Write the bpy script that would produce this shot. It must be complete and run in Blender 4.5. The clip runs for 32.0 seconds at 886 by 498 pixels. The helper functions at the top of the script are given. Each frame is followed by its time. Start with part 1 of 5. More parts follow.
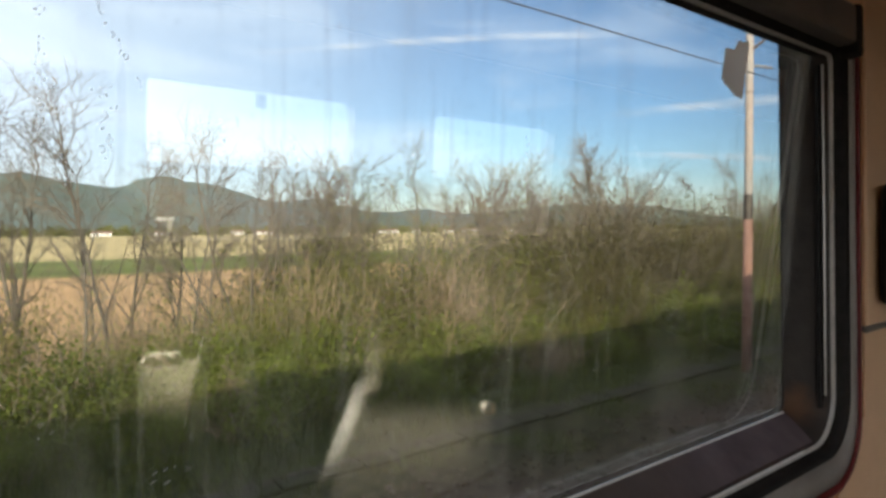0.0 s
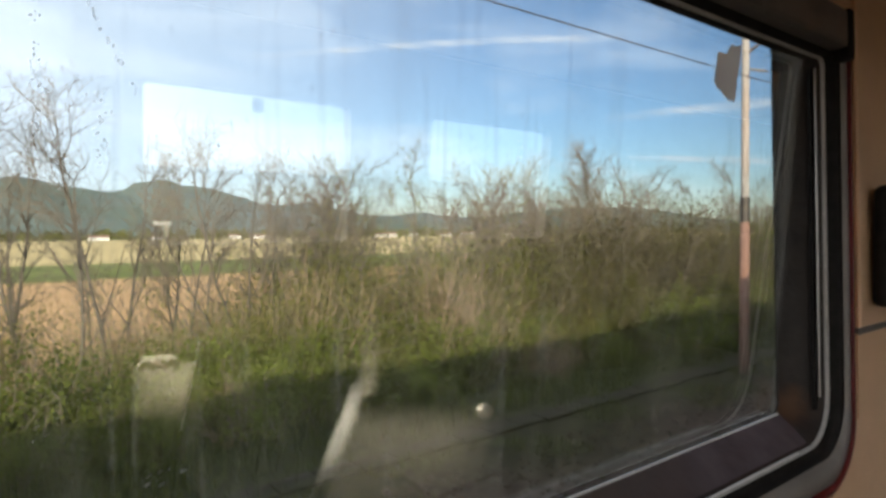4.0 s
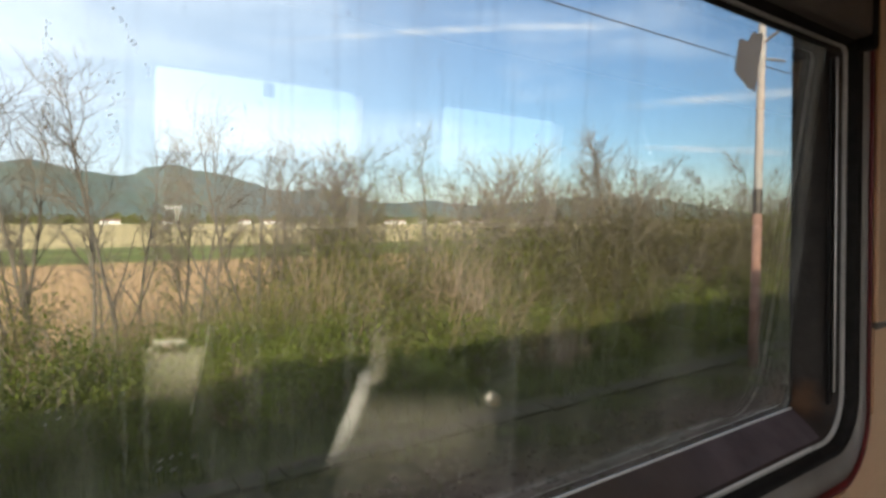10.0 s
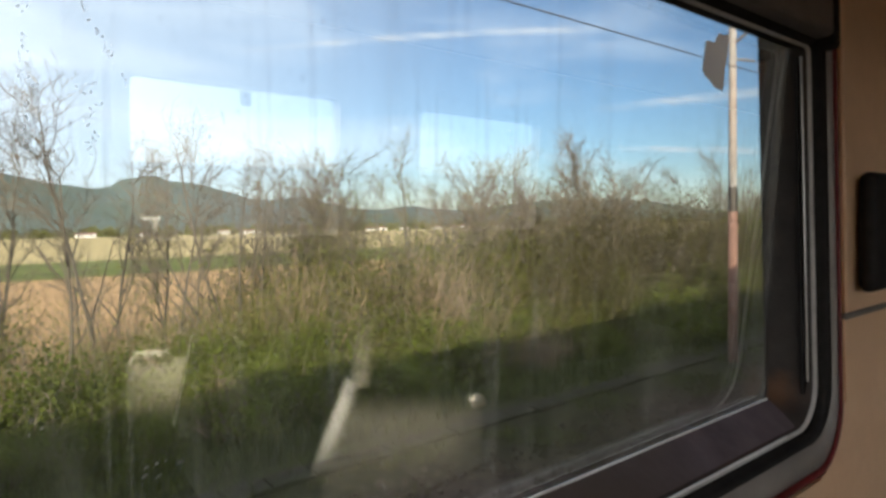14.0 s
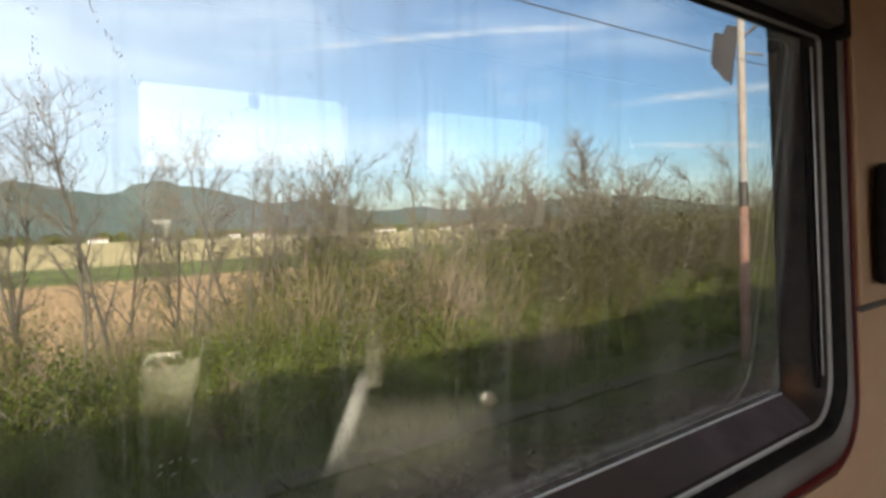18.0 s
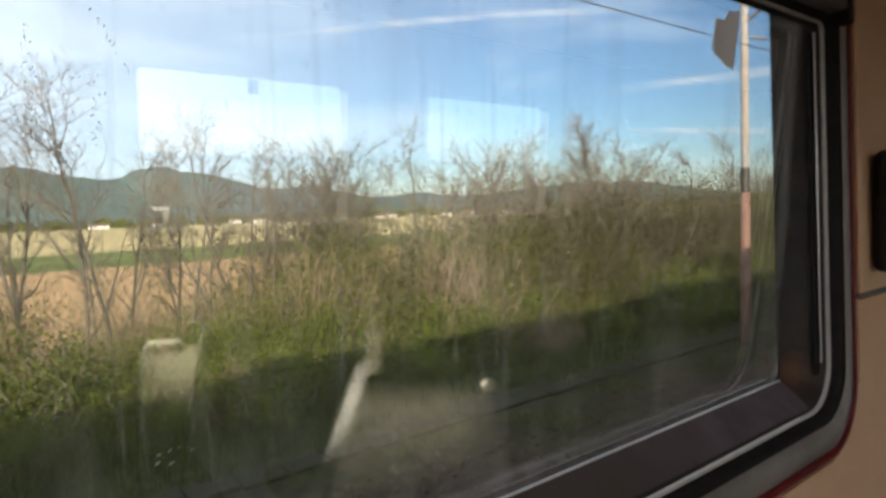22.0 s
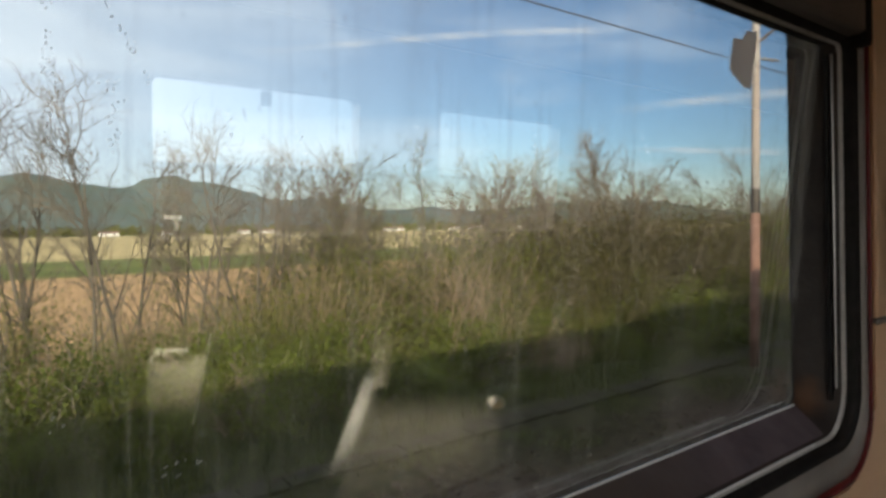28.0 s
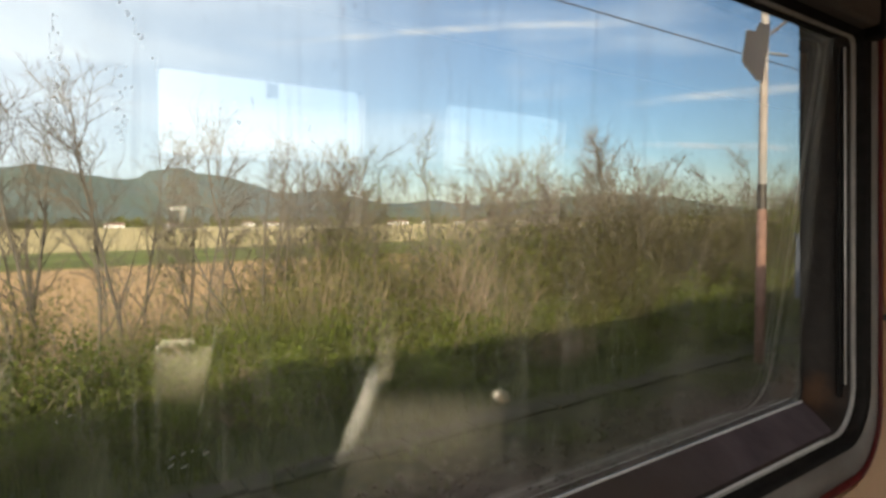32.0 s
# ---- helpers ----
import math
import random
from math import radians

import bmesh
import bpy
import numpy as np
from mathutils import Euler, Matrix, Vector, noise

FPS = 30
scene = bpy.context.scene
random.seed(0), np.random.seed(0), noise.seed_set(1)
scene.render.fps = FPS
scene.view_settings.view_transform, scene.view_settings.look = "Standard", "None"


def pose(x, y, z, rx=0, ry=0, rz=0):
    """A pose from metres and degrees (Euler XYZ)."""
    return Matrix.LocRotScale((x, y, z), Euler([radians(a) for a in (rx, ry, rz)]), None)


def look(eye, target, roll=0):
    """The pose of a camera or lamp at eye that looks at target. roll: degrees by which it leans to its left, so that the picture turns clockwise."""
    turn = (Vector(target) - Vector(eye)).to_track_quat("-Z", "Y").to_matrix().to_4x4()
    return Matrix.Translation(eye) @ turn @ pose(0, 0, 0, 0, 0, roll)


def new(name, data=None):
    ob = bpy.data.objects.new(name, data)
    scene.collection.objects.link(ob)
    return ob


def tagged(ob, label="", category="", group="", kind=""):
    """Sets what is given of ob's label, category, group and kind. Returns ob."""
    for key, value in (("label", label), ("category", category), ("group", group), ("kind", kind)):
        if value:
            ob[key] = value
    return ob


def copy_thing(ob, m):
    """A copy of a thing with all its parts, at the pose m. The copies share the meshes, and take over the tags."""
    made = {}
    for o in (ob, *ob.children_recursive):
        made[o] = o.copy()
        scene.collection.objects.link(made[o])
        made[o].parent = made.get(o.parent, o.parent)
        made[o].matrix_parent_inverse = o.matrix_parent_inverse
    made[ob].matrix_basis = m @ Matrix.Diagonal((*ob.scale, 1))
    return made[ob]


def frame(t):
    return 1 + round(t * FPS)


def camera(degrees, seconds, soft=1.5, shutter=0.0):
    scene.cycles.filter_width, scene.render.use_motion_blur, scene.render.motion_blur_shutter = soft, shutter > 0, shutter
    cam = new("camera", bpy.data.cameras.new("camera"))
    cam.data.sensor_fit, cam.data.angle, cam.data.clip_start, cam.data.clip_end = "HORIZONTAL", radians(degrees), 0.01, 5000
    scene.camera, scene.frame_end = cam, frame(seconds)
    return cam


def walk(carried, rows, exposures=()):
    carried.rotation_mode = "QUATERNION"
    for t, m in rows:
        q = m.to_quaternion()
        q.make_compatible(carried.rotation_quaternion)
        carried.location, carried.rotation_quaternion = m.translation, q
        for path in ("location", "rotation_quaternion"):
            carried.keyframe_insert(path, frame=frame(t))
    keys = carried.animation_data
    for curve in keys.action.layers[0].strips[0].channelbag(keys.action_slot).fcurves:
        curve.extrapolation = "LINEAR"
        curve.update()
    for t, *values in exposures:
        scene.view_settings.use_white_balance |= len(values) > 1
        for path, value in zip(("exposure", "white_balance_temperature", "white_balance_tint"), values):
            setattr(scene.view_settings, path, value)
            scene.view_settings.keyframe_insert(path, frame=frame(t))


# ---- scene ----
cam = camera(72.0, 32.0, soft=3.1)
PATH = [
    (0, (-0.187, -0.139, 2.574), (1.018, 1.456, 2.507), -0.4),
    (0.5, (-0.189, -0.13, 2.58), (1.002, 1.475, 2.511), 1.0),
    (1, (-0.187, -0.126, 2.575), (0.987, 1.492, 2.503), 0.5),
    (1.5, (-0.188, -0.134, 2.577), (1.018, 1.46, 2.502), 0.2),
    (2, (-0.196, -0.131, 2.568), (1.048, 1.436, 2.547), -0.8),
    (2.5, (-0.189, -0.147, 2.573), (1.034, 1.435, 2.523), -0.7),
    (4.5, (-0.186, -0.147, 2.574), (1.015, 1.451, 2.515), -0.4),
    (5, (-0.186, -0.154, 2.579), (0.979, 1.47, 2.511), -0.5),
    (5.5, (-0.183, -0.157, 2.58), (0.995, 1.457, 2.499), -0.6),
    (6, (-0.187, -0.14, 2.578), (1.009, 1.461, 2.497), -0.2),
    (6.5, (-0.188, -0.124, 2.576), (0.981, 1.496, 2.491), 0.4),
    (7, (-0.187, -0.138, 2.575), (0.994, 1.475, 2.513), 0.0),
    (7.5, (-0.187, -0.146, 2.574), (1.013, 1.453, 2.516), -0.8),
    (8, (-0.185, -0.143, 2.577), (0.995, 1.471, 2.514), -0.3),
    (8.5, (-0.183, -0.138, 2.581), (0.995, 1.475, 2.485), -0.2),
    (9, (-0.187, -0.121, 2.571), (0.972, 1.507, 2.485), 0.5),
    (9.5, (-0.185, -0.127, 2.579), (0.985, 1.491, 2.456), 0.8),
    (10, (-0.185, -0.134, 2.573), (1.002, 1.473, 2.478), 0.2),
    (10.5, (-0.186, -0.137, 2.578), (0.997, 1.473, 2.49), 0.4),
    (11, (-0.188, -0.148, 2.574), (1.017, 1.447, 2.523), -0.3),
    (11.5, (-0.193, -0.151, 2.574), (1.045, 1.419, 2.547), -0.4),
    (12, (-0.193, -0.134, 2.569), (1.026, 1.45, 2.488), -0.1),
    (12.5, (-0.189, -0.142, 2.574), (1.009, 1.457, 2.484), 0.3),
    (13, (-0.19, -0.137, 2.568), (1.026, 1.449, 2.493), -0.3),
    (13.5, (-0.188, -0.141, 2.573), (1.022, 1.449, 2.484), -0.5),
    (14, (-0.191, -0.148, 2.569), (1.044, 1.423, 2.49), -1.2),
    (14.5, (-0.185, -0.137, 2.57), (1.036, 1.443, 2.442), -0.8),
    (15, (-0.184, -0.125, 2.57), (0.998, 1.483, 2.439), -0.3),
    (15.5, (-0.191, -0.137, 2.561), (1.039, 1.438, 2.481), -2.2),
    (17.5, (-0.191, -0.144, 2.565), (1.028, 1.44, 2.493), -2.1),
    (18, (-0.191, -0.147, 2.564), (1.02, 1.443, 2.486), -2.1),
    (18.5, (-0.19, -0.135, 2.562), (1.022, 1.453, 2.458), -1.7),
    (19, (-0.185, -0.135, 2.569), (0.995, 1.476, 2.461), -0.9),
    (19.5, (-0.192, -0.136, 2.569), (0.988, 1.477, 2.494), -1.0),
    (20, (-0.192, -0.128, 2.562), (0.995, 1.478, 2.461), -1.2),
    (20.5, (-0.186, -0.119, 2.554), (0.993, 1.49, 2.408), -1.8),
    (21, (-0.185, -0.141, 2.569), (1.022, 1.448, 2.424), -1.5),
    (21.5, (-0.187, -0.147, 2.564), (1.028, 1.438, 2.444), -2.5),
    (22, (-0.186, -0.148, 2.568), (1.02, 1.443, 2.444), -2.1),
    (22.5, (-0.186, -0.15, 2.566), (1.026, 1.437, 2.467), -2.4),
    (23, (-0.187, -0.148, 2.565), (1.023, 1.441, 2.456), -2.5),
    (23.5, (-0.187, -0.131, 2.559), (1.023, 1.458, 2.454), -1.9),
    (24, (-0.188, -0.136, 2.563), (1.043, 1.436, 2.451), -2.4),
    (24.5, (-0.186, -0.14, 2.57), (1.018, 1.453, 2.46), -1.6),
    (25, (-0.188, -0.128, 2.566), (1.006, 1.472, 2.445), -1.3),
    (25.5, (-0.19, -0.14, 2.568), (1.019, 1.451, 2.485), -1.7),
    (27.5, (-0.191, -0.148, 2.546), (0.986, 1.468, 2.49), -0.5),
    (28, (-0.188, -0.135, 2.568), (1.002, 1.471, 2.492), -0.9),
    (28.5, (-0.184, -0.135, 2.573), (0.953, 1.507, 2.463), -1.0),
    (29, (-0.189, -0.138, 2.573), (0.965, 1.494, 2.514), -0.9),
    (29.5, (-0.192, -0.142, 2.571), (0.98, 1.479, 2.524), -1.0),
    (30, (-0.187, -0.144, 2.57), (1.013, 1.454, 2.499), -1.2),
    (30.5, (-0.182, -0.14, 2.57), (1.017, 1.458, 2.48), -0.9),
    (31, (-0.18, -0.141, 2.571), (1.014, 1.459, 2.447), -1.1),
    (31.5, (-0.185, -0.146, 2.57), (1.015, 1.453, 2.499), -1.2),
    (32, (-0.188, -0.125, 2.565), (0.99, 1.489, 2.469), -0.5),
]
walk(cam, [(t, look(eye, target, roll)) for t, eye, target, roll in PATH], [(0, 1.17, 6120, 10), (26.6, 1.17, 6120, 10), (27.6, 0.85, 6250, 10), (28.3, 0.88, 6250, 10), (29.2, 1.12, 6120, 10), (31.4, 1.12, 6120, 10), (32, 1.10, 6600, 10)])

# The carriage stands still with its window; the countryside is built as it stands midway along the ride.

# ---- light ----
SUN_EL, SUN_AZ = 19.7, 216.0
world = bpy.data.worlds.new("daylight")
scene.world = world
world.use_nodes = True
wn = world.node_tree.nodes
sky = wn.new("ShaderNodeTexSky")
sky.sky_type = 'NISHITA'
sky.sun_disc = False
sky.sun_elevation, sky.sun_rotation = radians(SUN_EL), radians(SUN_AZ)
sky.air_density, sky.dust_density, sky.ozone_density = 1.0, 0.6, 3.0
wn["Background"].inputs["Strength"].default_value = 0.081
# thin cirrus veils over the whole sky
wl = world.node_tree.links
tc = wn.new("ShaderNodeTexCoord")
mp = wn.new("ShaderNodeMapping")
mp.inputs["Scale"].default_value = (1.2, 2.2, 7.0)
mp.inputs["Rotation"].default_value = (0.05, 0.12, 0.3)
cz = wn.new("ShaderNodeTexNoise")
cz.inputs["Scale"].default_value, cz.inputs["Detail"].default_value, cz.inputs["Distortion"].default_value = 1.6, 7.0, 0.6
cr = wn.new("ShaderNodeMapRange")
cr.inputs["From Min"].default_value, cr.inputs["From Max"].default_value = 0.50, 0.82
cr.inputs["To Max"].default_value = 0.40
cm = wn.new("ShaderNodeMixRGB")
cm.inputs["Color2"].default_value = (9.5, 9.9, 10.4, 1)
wl.new(tc.outputs["Generated"], mp.inputs["Vector"])
wl.new(mp.outputs["Vector"], cz.inputs["Vector"])
wl.new(cz.outputs["Fac"], cr.inputs["Value"])
# the veil thickens towards the rear of the train
sx = wn.new("ShaderNodeSeparateXYZ")
vr = wn.new("ShaderNodeMapRange")
vr.interpolation_type = 'SMOOTHSTEP'
vr.inputs["From Min"].default_value, vr.inputs["From Max"].default_value = 0.85, -0.15
vr.inputs["To Max"].default_value = 0.74
va = wn.new("ShaderNodeMath")
va.use_clamp = True
wl.new(tc.outputs["Generated"], sx.inputs["Vector"])
wl.new(sx.outputs["X"], vr.inputs["Value"])
wl.new(vr.outputs["Result"], va.inputs[0])
wl.new(cr.outputs["Result"], va.inputs[1])
wl.new(va.outputs[0], cm.inputs["Fac"])
wl.new(sky.outputs["Color"], cm.inputs["Color1"])
# bright haze round the low sun
dp = wn.new("ShaderNodeVectorMath")
dp.operation = 'DOT_PRODUCT'
dp.inputs[1].default_value = (math.sin(radians(SUN_AZ)) * math.cos(radians(SUN_EL)), math.cos(radians(SUN_AZ)) * math.cos(radians(SUN_EL)), math.sin(radians(SUN_EL)))
wl.new(tc.outputs["Generated"], dp.inputs[0])
dc = wn.new("ShaderNodeMath")
dc.operation = 'MAXIMUM'
dc.inputs[1].default_value = 0.0
wl.new(dp.outputs["Value"], dc.inputs[0])
dq = wn.new("ShaderNodeMath")
dq.operation = 'POWER'
dq.inputs[1].default_value = 6.0
wl.new(dc.outputs[0], dq.inputs[0])
au = wn.new("ShaderNodeMixRGB")
au.blend_type = 'ADD'
au.use_clamp = False
au.inputs["Color2"].default_value = (18.0, 16.4, 14.0, 1)
wl.new(dq.outputs[0], au.inputs["Fac"])
wl.new(cm.outputs["Color"], au.inputs["Color1"])
wl.new(au.outputs["Color"], wn["Background"].inputs["Color"])

sun_data = bpy.data.lights.new("sun", 'SUN')
sun_data.energy, sun_data.angle, sun_data.color = 5.0, radians(0.53), (1.0, 0.85, 0.62)
sun = new("sun", sun_data)
_d = Vector((math.sin(radians(SUN_AZ)) * math.cos(radians(SUN_EL)), math.cos(radians(SUN_AZ)) * math.cos(radians(SUN_EL)), math.sin(radians(SUN_EL))))
sun.matrix_world = look(_d * 60, (0, 0, 0))


# ---- materials ----
def mat(name, c1, c2, scale=8.0, rough=0.7, metal=0.0, bump=0.0, bscale=None, c3=None, stretch=(1, 1, 1), spec=0.5, rnd=0.0, sss=0.0):
    """Principled surface whose colour wanders between c1 and c2 by noise, with a larger slow noise towards c3, and fine bump."""
    m = bpy.data.materials.new(name)
    m.use_nodes = True
    n, l = m.node_tree.nodes, m.node_tree.links
    b = n["Principled BSDF"]
    b.inputs["Roughness"].default_value = rough
    b.inputs["Metallic"].default_value = metal
    b.inputs["Specular IOR Level"].default_value = spec
    co = n.new("ShaderNodeTexCoord")
    mpn = n.new("ShaderNodeMapping")
    mpn.inputs["Scale"].default_value = stretch
    l.new(co.outputs["Object"], mpn.inputs["Vector"])
    t1 = n.new("ShaderNodeTexNoise")
    t1.inputs["Scale"].default_value, t1.inputs["Detail"].default_value = scale, 6
    l.new(mpn.outputs["Vector"], t1.inputs["Vector"])
    r = n.new("ShaderNodeValToRGB")
    r.color_ramp.elements[0].position, r.color_ramp.elements[1].position = 0.3, 0.7
    r.color_ramp.elements[0].color, r.color_ramp.elements[1].color = (*c1, 1), (*c2, 1)
    l.new(t1.outputs["Fac"], r.inputs["Fac"])
    out = r.outputs["Color"]
    if c3:
        t2 = n.new("ShaderNodeTexNoise")
        t2.inputs["Scale"].default_value, t2.inputs["Detail"].default_value = scale * 0.13, 3
        l.new(mpn.outputs["Vector"], t2.inputs["Vector"])
        k = n.new("ShaderNodeMapRange")
        k.inputs["From Min"].default_value, k.inputs["From Max"].default_value = 0.42, 0.66
        l.new(t2.outputs["Fac"], k.inputs["Value"])
        mx = n.new("ShaderNodeMixRGB")
        l.new(k.outputs["Result"], mx.inputs["Fac"])
        l.new(out, mx.inputs["Color1"])
        mx.inputs["Color2"].default_value = (*c3, 1)
        out = mx.outputs["Color"]
    if rnd:
        oi = n.new("ShaderNodeObjectInfo")
        hs = n.new("ShaderNodeHueSaturation")
        mr = n.new("ShaderNodeMapRange")
        mr.inputs["To Min"].default_value, mr.inputs["To Max"].default_value = 1 - rnd, 1 + rnd
        l.new(oi.outputs["Random"], mr.inputs["Value"])
        l.new(mr.outputs["Result"], hs.inputs["Value"])
        l.new(out, hs.inputs["Color"])
        out = hs.outputs["Color"]
    l.new(out, b.inputs["Base Color"])
    if bump:
        t3 = n.new("ShaderNodeTexNoise")
        t3.inputs["Scale"].default_value, t3.inputs["Detail"].default_value = bscale or scale * 4, 5
        l.new(mpn.outputs["Vector"], t3.inputs["Vector"])
        bp = n.new("ShaderNodeBump")
        bp.inputs["Strength"].default_value, bp.inputs["Distance"].default_value = bump, 0.02
        l.new(t3.outputs["Fac"], bp.inputs["Height"])
        l.new(bp.outputs["Normal"], b.inputs["Normal"])
    return m


def leaf_mat(name, c1, c2, trans=0.5):
    """A leaf: diffuse on both sides with light coming through, its colour varying from leaf to leaf."""
    m = bpy.data.materials.new(name)
    m.use_nodes = True
    n, l = m.node_tree.nodes, m.node_tree.links
    b = n["Principled BSDF"]
    b.inputs["Roughness"].default_value = 0.6
    b.inputs["Specular IOR Level"].default_value = 0.12
    g = n.new("ShaderNodeNewGeometry")
    r = n.new("ShaderNodeValToRGB")
    r.color_ramp.elements[0].color, r.color_ramp.elements[1].color = (*c1, 1), (*c2, 1)
    l.new(g.outputs["Random Per Island"], r.inputs["Fac"])
    oi = n.new("ShaderNodeObjectInfo")
    mr = n.new("ShaderNodeMapRange")
    mr.inputs["To Min"].default_value, mr.inputs["To Max"].default_value = 0.75, 1.25
    l.new(oi.outputs["Random"], mr.inputs["Value"])
    co = n.new("ShaderNodeTexCoord")
    tn = n.new("ShaderNodeTexNoise")
    tn.inputs["Scale"].default_value, tn.inputs["Detail"].default_value = 1.7, 3
    l.new(co.outputs["Object"], tn.inputs["Vector"])
    tm = n.new("ShaderNodeMapRange")
    tm.inputs["From Min"].default_value, tm.inputs["From Max"].default_value = 0.3, 0.7
    tm.inputs["To Min"].default_value, tm.inputs["To Max"].default_value = 0.75, 1.22
    l.new(tn.outputs["Fac"], tm.inputs["Value"])
    mu = n.new("ShaderNodeMath")
    mu.operation = 'MULTIPLY'
    l.new(mr.outputs["Result"], mu.inputs[0])
    l.new(tm.outputs["Result"], mu.inputs[1])
    hs = n.new("ShaderNodeHueSaturation")
    l.new(mu.outputs[0], hs.inputs["Value"])
    l.new(r.outputs["Color"], hs.inputs["Color"])
    l.new(hs.outputs["Color"], b.inputs["Base Color"])
    t = n.new("ShaderNodeBsdfTranslucent")
    l.new(hs.outputs["Color"], t.inputs["Color"])
    mx = n.new("ShaderNodeMixShader")
    mx.inputs["Fac"].default_value = trans
    l.new(b.outputs["BSDF"], mx.inputs[1])
    l.new(t.outputs["BSDF"], mx.inputs[2])
    l.new(mx.outputs["Shader"], n["Material Output"].inputs["Surface"])
    return m


M_LAMINATE = mat("tan laminate", (0.74, 0.485, 0.285), (0.78, 0.52, 0.315), 30, 0.42, bump=0.04, c3=(0.70, 0.455, 0.265))
M_GREY = mat("grey plastic frame", (0.245, 0.222, 0.20), (0.30, 0.275, 0.245), 20, 0.45, bump=0.05, c3=(0.20, 0.18, 0.16))
M_DARKGREY = mat("dark blind cassette", (0.12, 0.104, 0.090), (0.15, 0.132, 0.115), 18, 0.5, bump=0.05)
M_RED = mat("red piping", (0.13, 0.007, 0.008), (0.19, 0.010, 0.010), 40, 0.45, c3=(0.09, 0.008, 0.008))
M_RUBBER = mat("black rubber", (0.010, 0.0085, 0.0075), (0.020, 0.017, 0.015), 30, 0.6, bump=0.1, spec=0.2)
M_REVEAL = mat("dirty dark reveal", (0.013, 0.010, 0.009), (0.032, 0.025, 0.022), 14, 0.6, bump=0.1, c3=(0.045, 0.026, 0.014))


def stain(m, centre, radius, colour, strength):
    """A ragged rust stain round one place of a material."""
    n, l = m.node_tree.nodes, m.node_tree.links
    b = n["Principled BSDF"]
    was = b.inputs["Base Color"].links[0].from_socket
    co = n.new("ShaderNodeTexCoord")
    ds = n.new("ShaderNodeVectorMath")
    ds.operation = 'DISTANCE'
    ds.inputs[1].default_value = centre
    l.new(co.outputs["Object"], ds.inputs[0])
    nz = n.new("ShaderNodeTexNoise")
    nz.inputs["Scale"].default_value, nz.inputs["Detail"].default_value = 22, 5
    l.new(co.outputs["Object"], nz.inputs["Vector"])
    ad = n.new("ShaderNodeMath")
    ad.operation = 'MULTIPLY_ADD'
    ad.inputs[1].default_value = -radius
    l.new(nz.outputs["Fac"], ad.inputs[0])
    l.new(ds.outputs["Value"], ad.inputs[2])
    k = n.new("ShaderNodeMapRange")
    k.interpolation_type = 'SMOOTHSTEP'
    k.inputs["From Min"].default_value, k.inputs["From Max"].default_value = radius * 0.5, -radius * 0.4
    k.inputs["To Max"].default_value = strength
    l.new(ad.outputs[0], k.inputs["Value"])
    mx = n.new("ShaderNodeMixRGB")
    mx.inputs["Color2"].default_value = (*colour, 1)
    l.new(k.outputs["Result"], mx.inputs["Fac"])
    l.new(was, mx.inputs["Color1"])
    l.new(mx.outputs["Color"], b.inputs["Base Color"])


stain(M_REVEAL, (1.415, 0.530, 2.135), 0.065, (0.13, 0.052, 0.016), 0.7)

M_BEAD = mat("dull grey bead", (0.42, 0.40, 0.37), (0.54, 0.515, 0.48), 40, 0.45, bump=0.05)
M_ALU = mat("worn aluminium", (0.55, 0.53, 0.50), (0.68, 0.66, 0.62), 40, 0.32, 0.9, bump=0.05)
M_DADO = mat("dark wall lining", (0.035, 0.027, 0.02), (0.05, 0.038, 0.03), 20, 0.6, bump=0.05)
M_CEIL = mat("carriage ceiling", (0.68, 0.63, 0.55), (0.72, 0.67, 0.59), 9, 0.6, bump=0.03)
M_FLOOR = mat("carriage floor", (0.05, 0.046, 0.043), (0.08, 0.075, 0.068), 26, 0.6, bump=0.05)
M_SEAT = mat("dark seat cloth", (0.035, 0.033, 0.035), (0.055, 0.052, 0.052), 60, 0.9, bump=0.3)
# trough covers lie in shadow; that shade is deepened in this dark tone
M_TROUGH_SHADE = mat("shade-toned concrete", (0.024, 0.021, 0.015), (0.048, 0.042, 0.032), 7, 0.95, bump=0.3, c3=(0.032, 0.034, 0.016), spec=0.08)
M_COVER = mat("pale headrest cover", (0.78, 0.75, 0.71), (0.84, 0.81, 0.77), 30, 0.7, bump=0.2)
M_BODY = mat("carriage paint", (0.30, 0.05, 0.04), (0.34, 0.06, 0.05), 5, 0.4, c3=(0.25, 0.05, 0.04))
M_STEEL = mat("rail steel", (0.20, 0.15, 0.12), (0.28, 0.22, 0.18), 12, 0.5, 0.7, bump=0.1)
M_RAILTOP = mat("polished rail head", (0.24, 0.20, 0.17), (0.30, 0.26, 0.22), 30, 0.5, 0.8)
M_CONC = mat("weathered concrete", (0.20, 0.175, 0.16), (0.29, 0.262, 0.245), 6, 0.85, bump=0.25, c3=(0.17, 0.125, 0.10), stretch=(1, 1, 0.5))
M_SLEEPER = mat("grimy sleeper", (0.045, 0.036, 0.027), (0.08, 0.066, 0.05), 6, 0.9, bump=0.2, c3=(0.035, 0.028, 0.02), spec=0.1)
M_GALV = mat("galvanised steel", (0.30, 0.30, 0.31), (0.42, 0.42, 0.42), 15, 0.5, 0.6, bump=0.1, c3=(0.25, 0.16, 0.10))
M_WIRE = mat("dark wire", (0.06, 0.05, 0.045), (0.09, 0.075, 0.06), 10, 0.5, 0.4)
M_BARK = mat("grey brown bark", (0.09, 0.073, 0.056), (0.155, 0.13, 0.10), 18, 0.9, bump=0.4, stretch=(1, 1, 0.3), rnd=0.2)
